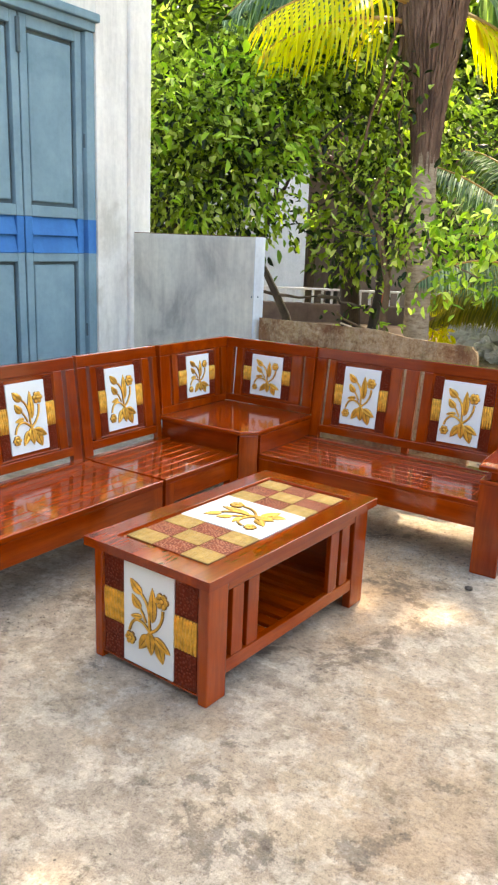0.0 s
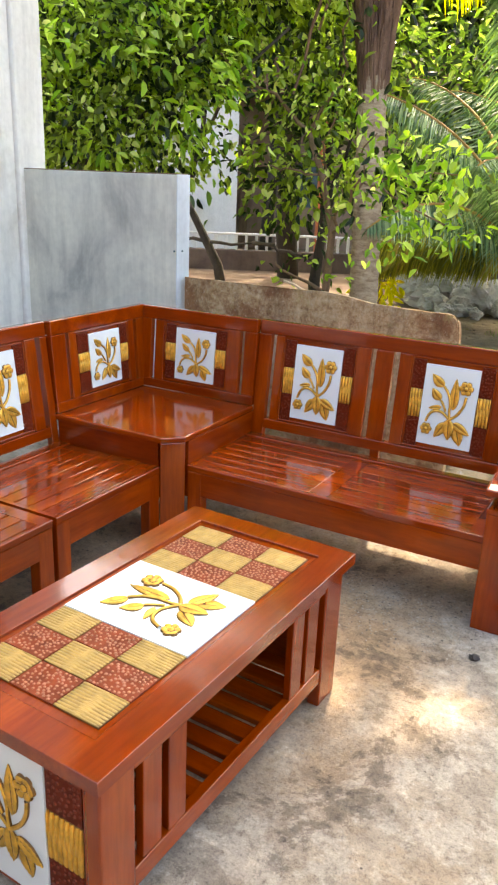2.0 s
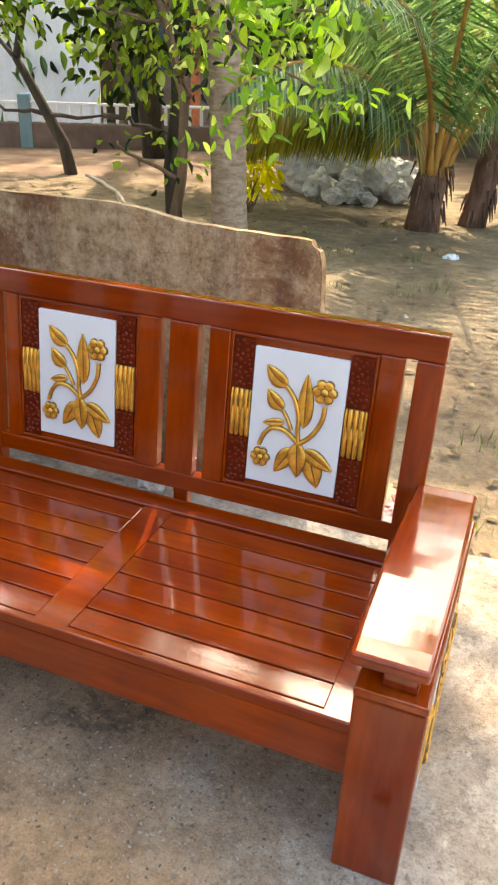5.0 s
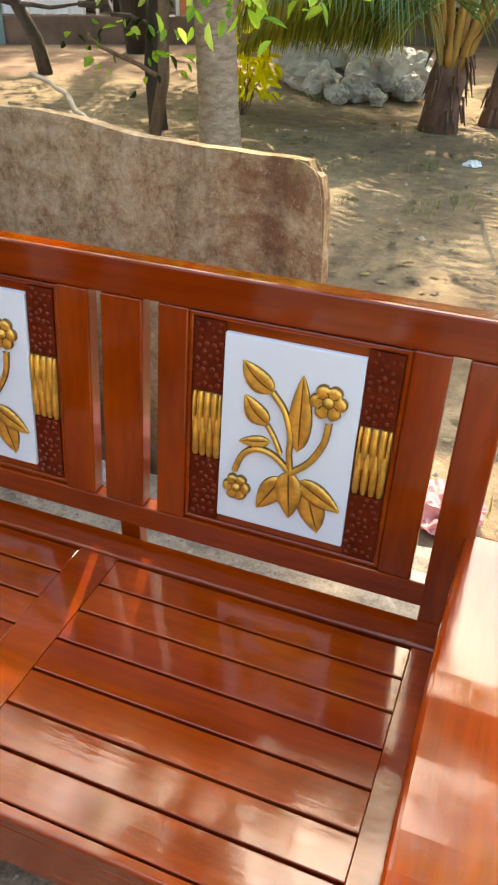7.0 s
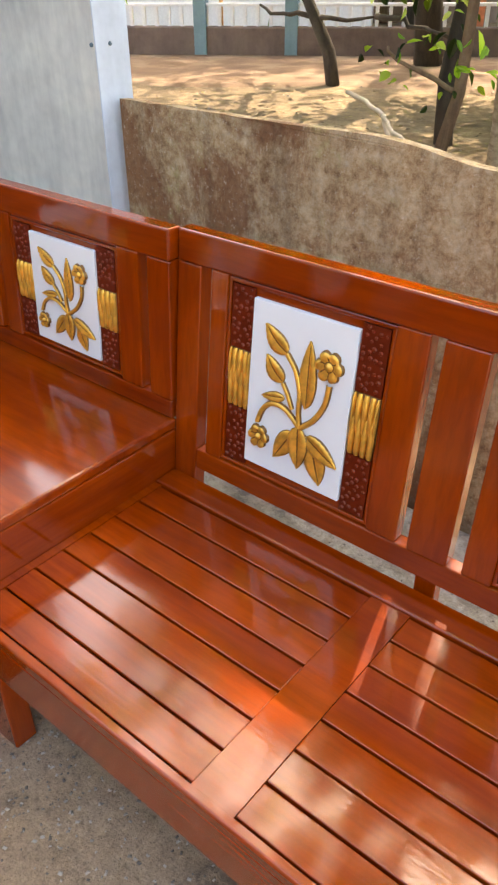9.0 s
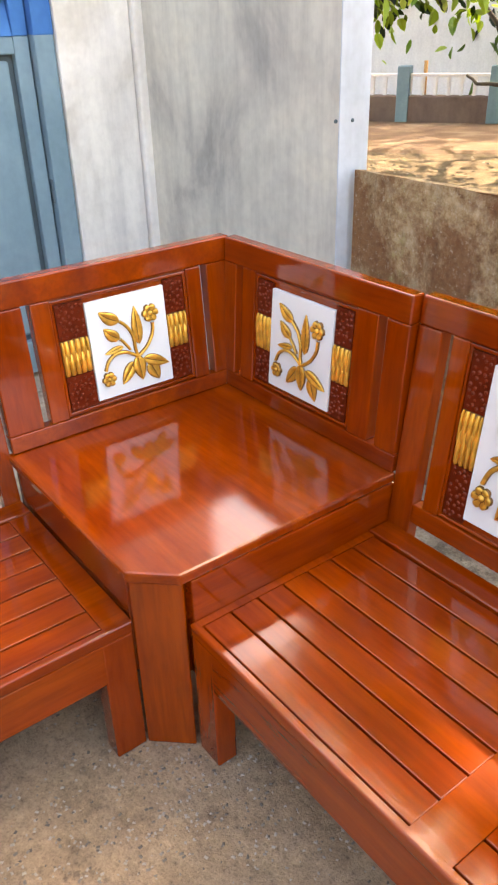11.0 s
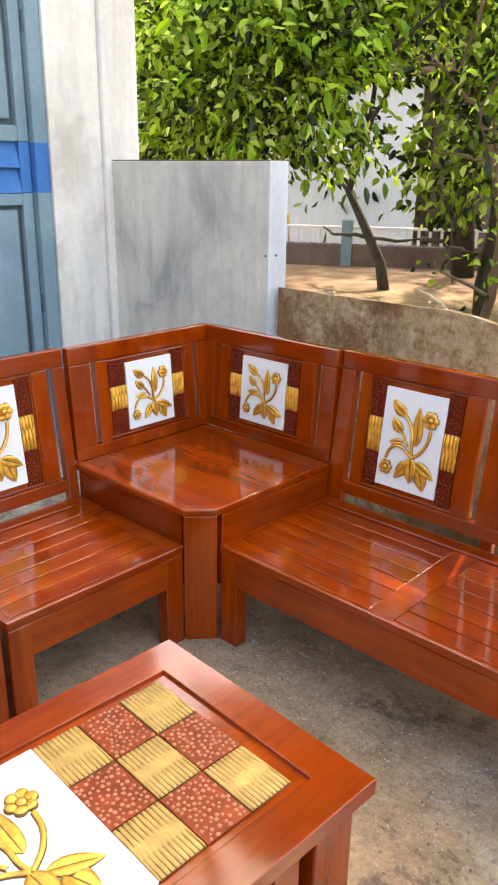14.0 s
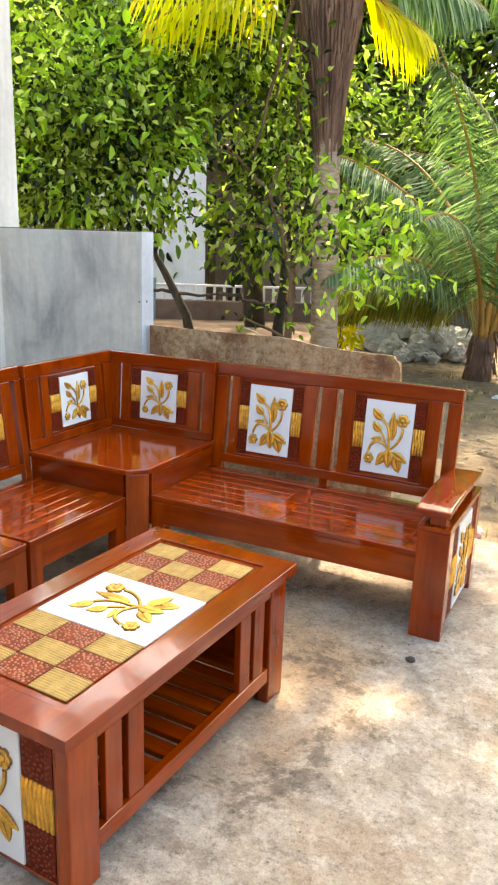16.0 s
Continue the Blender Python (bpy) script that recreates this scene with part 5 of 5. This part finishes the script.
tagged(leaves_mesh("foliage", clumps((0.2, 0, 2.7), (0.7, 0.6, 0.7), 70, 11, 0.12, NP, 0.3) + clumps((-0.25, 0, 1.6), (0.8, 0.5, 0.75), 72, 9, 0.11, NP, 0.2), NP, 0.11, LEAF_DARK, thin, width=0.55), kind="stuff")

branch = bmesh.new()
limb(branch, (-0.03, 1.60, 0.82), (0.19, 1.50, 0.775), 0.008, 0.008, R, 0.01, 7)
limb(branch, (0.19, 1.50, 0.775), (0.45, 1.20, 0.765), 0.008, 0.006, R, 0.012, 7)
limb(branch, (0.19, 1.50, 0.775), (0.30, 1.75, GROUND_Z - 0.01), 0.010, 0.011, R, 0.02, 7)
tagged(part("fallen_branch", branch, simple("bleached_wood", (0.46, 0.36, 0.25), 0.8, var=0.25), None, smooth=True), "pale bare branch leaning behind the slab", "branch")

# ---- small things on the ground ----
STONE_M = plaster("grey_stone", [(0.3, (0.30, 0.29, 0.27)), (0.6, (0.56, 0.55, 0.52))], 0.2)
GRIT_M = leaf_mat("grit", (0.12, 0.10, 0.08), (0.38, 0.33, 0.27), None, 0.9, 0.0)
LITTER_M = leaf_mat("fallen_leaf", (0.07, 0.045, 0.025), (0.22, 0.15, 0.075), (0.28, 0.23, 0.10), 0.7, 0.1)
GRASS_M = leaf_mat("thin_grass", (0.07, 0.10, 0.03), (0.20, 0.24, 0.07), (0.34, 0.30, 0.14), 0.6, 0.3)


def lump(name, size, seed, material, parent=None, squash=0.7):
    bm = bmesh.new()
    bmesh.ops.create_icosphere(bm, subdivisions=4, radius=1.0)
    for v in bm.verts:
        n = v.co.normalized()
        k = 1.0 + 0.45 * noise.noise(n * 1.3 + Vector((seed, 0, 0))) + 0.2 * noise.noise(n * 3.4 + Vector((0, seed, 0))) + 0.10 * noise.noise(n * 9 + Vector((0, 0, seed)))
        v.co = Vector((n.x * k * size, n.y * k * size * 0.8, n.z * k * size * squash))
    zmin = min(v.co.z for v in bm.verts)
    for v in bm.verts:
        v.co.z -= zmin + 0.12 * size
    return part(name, bm, material, parent)


for i, (x, y, s) in enumerate(((-0.75, 7.1, 0.34), (-0.35, 7.4, 0.42), (0.05, 7.0, 0.36), (-0.45, 6.75, 0.22), (0.3, 7.5, 0.30), (-0.05, 6.6, 0.18), (0.45, 6.85, 0.17), (-1.0, 7.5, 0.28), (0.2, 6.5, 0.10), (-0.2, 6.45, 0.12))):
    ob = lump("rubble_stone", s, i * 3.7, STONE_M)
    ob.matrix_basis = pose(x - 0.15, y + 0.6, GROUND_Z - 0.02, 0, 0, 40 * i)
    tagged(ob, "pale grey broken stone of a rubble heap", "stone", "rubble heap")

croton = thing("yellow_shrub", "small yellow-leaved shrub by the palm trunk", "shrub", pose(-0.95, 6.0, GROUND_Z))
bm = bmesh.new()
for k in range(6):
    limb(bm, (0, 0, -0.05), (R.uniform(-0.25, 0.25), R.uniform(-0.2, 0.2), R.uniform(0.3, 0.6)), 0.015, 0.006, R, 0.03, 5)
part("stem", bm, BARK_BROWN, croton, smooth=True)
tagged(leaves_mesh("foliage", clumps((0, 0, 0.42), (0.28, 0.22, 0.26), 30, 7, 0.07, NP, 0.3), NP, 0.13, FROND_Y, croton), kind="stuff")


def scatter(name, label, category, count, material, spot, size, flat, lie=0.0):
    """Many little chips or leaves lying about, in one mesh."""
    vs, fs = [], []
    for _ in range(count):
        x, y, z = spot()
        s = size * R.uniform(0.5, 1.6)
        a = R.uniform(0, 2 * math.pi)
        k = len(vs)
        up = s * flat
        ca, sa = math.cos(a), math.sin(a)
        for px_, py_, pz_ in ((-1, -0.6, 0), (1, -0.5, 0), (0.8, 0.7, 0), (-0.7, 0.6, 0), (R.uniform(-0.3, 0.3), R.uniform(-0.2, 0.2), 1)):
            vs.append((x + s * (px_ * ca - py_ * sa), y + s * (px_ * sa + py_ * ca), z + up * pz_ + lie * R.random() * s))
        fs += [(k, k + 1, k + 4), (k + 1, k + 2, k + 4), (k + 2, k + 3, k + 4), (k + 3, k, k + 4)]
    me = bpy.data.meshes.new(name)
    me.from_pydata(vs, [], fs)
    me.materials.append(material)
    return tagged(new(name, me), label, category, kind="stuff")


def floor_spot():
    if R.random() < 0.45:
        return (R.uniform(-0.1, 1.9), R.uniform(-0.9, 0.45), 0.0)
    return (R.uniform(-0.5, 4.2), R.uniform(-4.0, 0.5), 0.0)


def under_spot():
    if R.random() < 0.5:
        return (R.uniform(0.55, 1.9), R.gauss(-0.62, 0.16), 0.0)
    return (R.gauss(0.66, 0.14), R.uniform(-2.2, -0.6), 0.0)


def yard_spot():
    return (R.uniform(-6, 7), 0.66 + abs(R.gauss(0, 3.2)), GROUND_Z + R.uniform(-0.012, 0.02))


scatter("floor_grit", "small stone chips and crumbs on the concrete", "grit", 1800, GRIT_M, floor_spot, 0.0026, 0.8)
scatter("bench_grit", "loose gravel crumbs swept along the benches", "grit", 2400, GRIT_M, under_spot, 0.003, 0.8)
scatter("yard_stones", "small stones strewn over the soil", "stones", 900, GRIT_M, yard_spot, 0.016, 0.7)
scatter("fallen_leaves", "dry brown leaves fallen on the soil", "leaves", 3400, LITTER_M, yard_spot, 0.02, 0.25, 0.4)
vs, fs = [], []
for _ in range(420):
    x, y, z = yard_spot()
    if noise.noise(Vector((x * 0.6, y * 0.6, 9.0))) < 0.0 or x < -1.0:
        continue
    for _ in range(16):
        a, h = R.uniform(0, 2 * math.pi), R.uniform(0.03, 0.10)
        bx_, by_ = x + R.gauss(0, 0.06), y + R.gauss(0, 0.06)
        k = len(vs)
        w_ = 0.003
        vs += [(bx_ - w_ * math.sin(a), by_ + w_ * math.cos(a), z - 0.02), (bx_ + w_ * math.sin(a), by_ - w_ * math.cos(a), z - 0.02), (bx_ + h * 0.5 * math.cos(a), by_ + h * 0.5 * math.sin(a), z + h)]
        fs.append((k, k + 1, k + 2))
me = bpy.data.meshes.new("grass")
me.from_pydata(vs, [], fs)
me.materials.append(GRASS_M)
tagged(new("grass", me), "thin dry grass tufts on the bare soil", "grass", kind="stuff")


def crumpled(name, size, seed, material, label, category, m):
    ob = lump(name, size, seed, material, squash=0.45)
    for v in ob.data.vertices:
        v.co += 0.22 * size * Vector((noise.noise(v.co * 30 / size * 0.1), noise.noise(v.co * 33 / size * 0.1 + Vector((5, 0, 0))), noise.noise(v.co * 36 / size * 0.1 + Vector((0, 7, 0)))))
    ob.matrix_basis = m
    return tagged(ob, label, category)


crumpled("plastic_bag", 0.11, 2.0, simple("pink_plastic", (0.62, 0.27, 0.27), 0.3, var=0.2), "crumpled pink plastic bag on the soil", "plastic bag", pose(1.735, 0.80, GROUND_Z, 0, 0, 30))
crumpled("paper_scrap", 0.055, 5.0, simple("white_paper", (0.70, 0.74, 0.78), 0.6, var=0.1), "small white paper scrap on the soil", "litter", pose(1.27, 4.93, GROUND_Z))
crumpled("pebble", 0.016, 8.0, simple("dark_pebble", (0.06, 0.05, 0.045), 0.8), "single dark pebble on the concrete", "pebble", pose(1.904, -0.783, 0.0))
crumpled("broken_brick", 0.05, 3.0, STONE_M, "pale broken brick behind the long bench", "stone", pose(0.89, 0.47, 0.0))
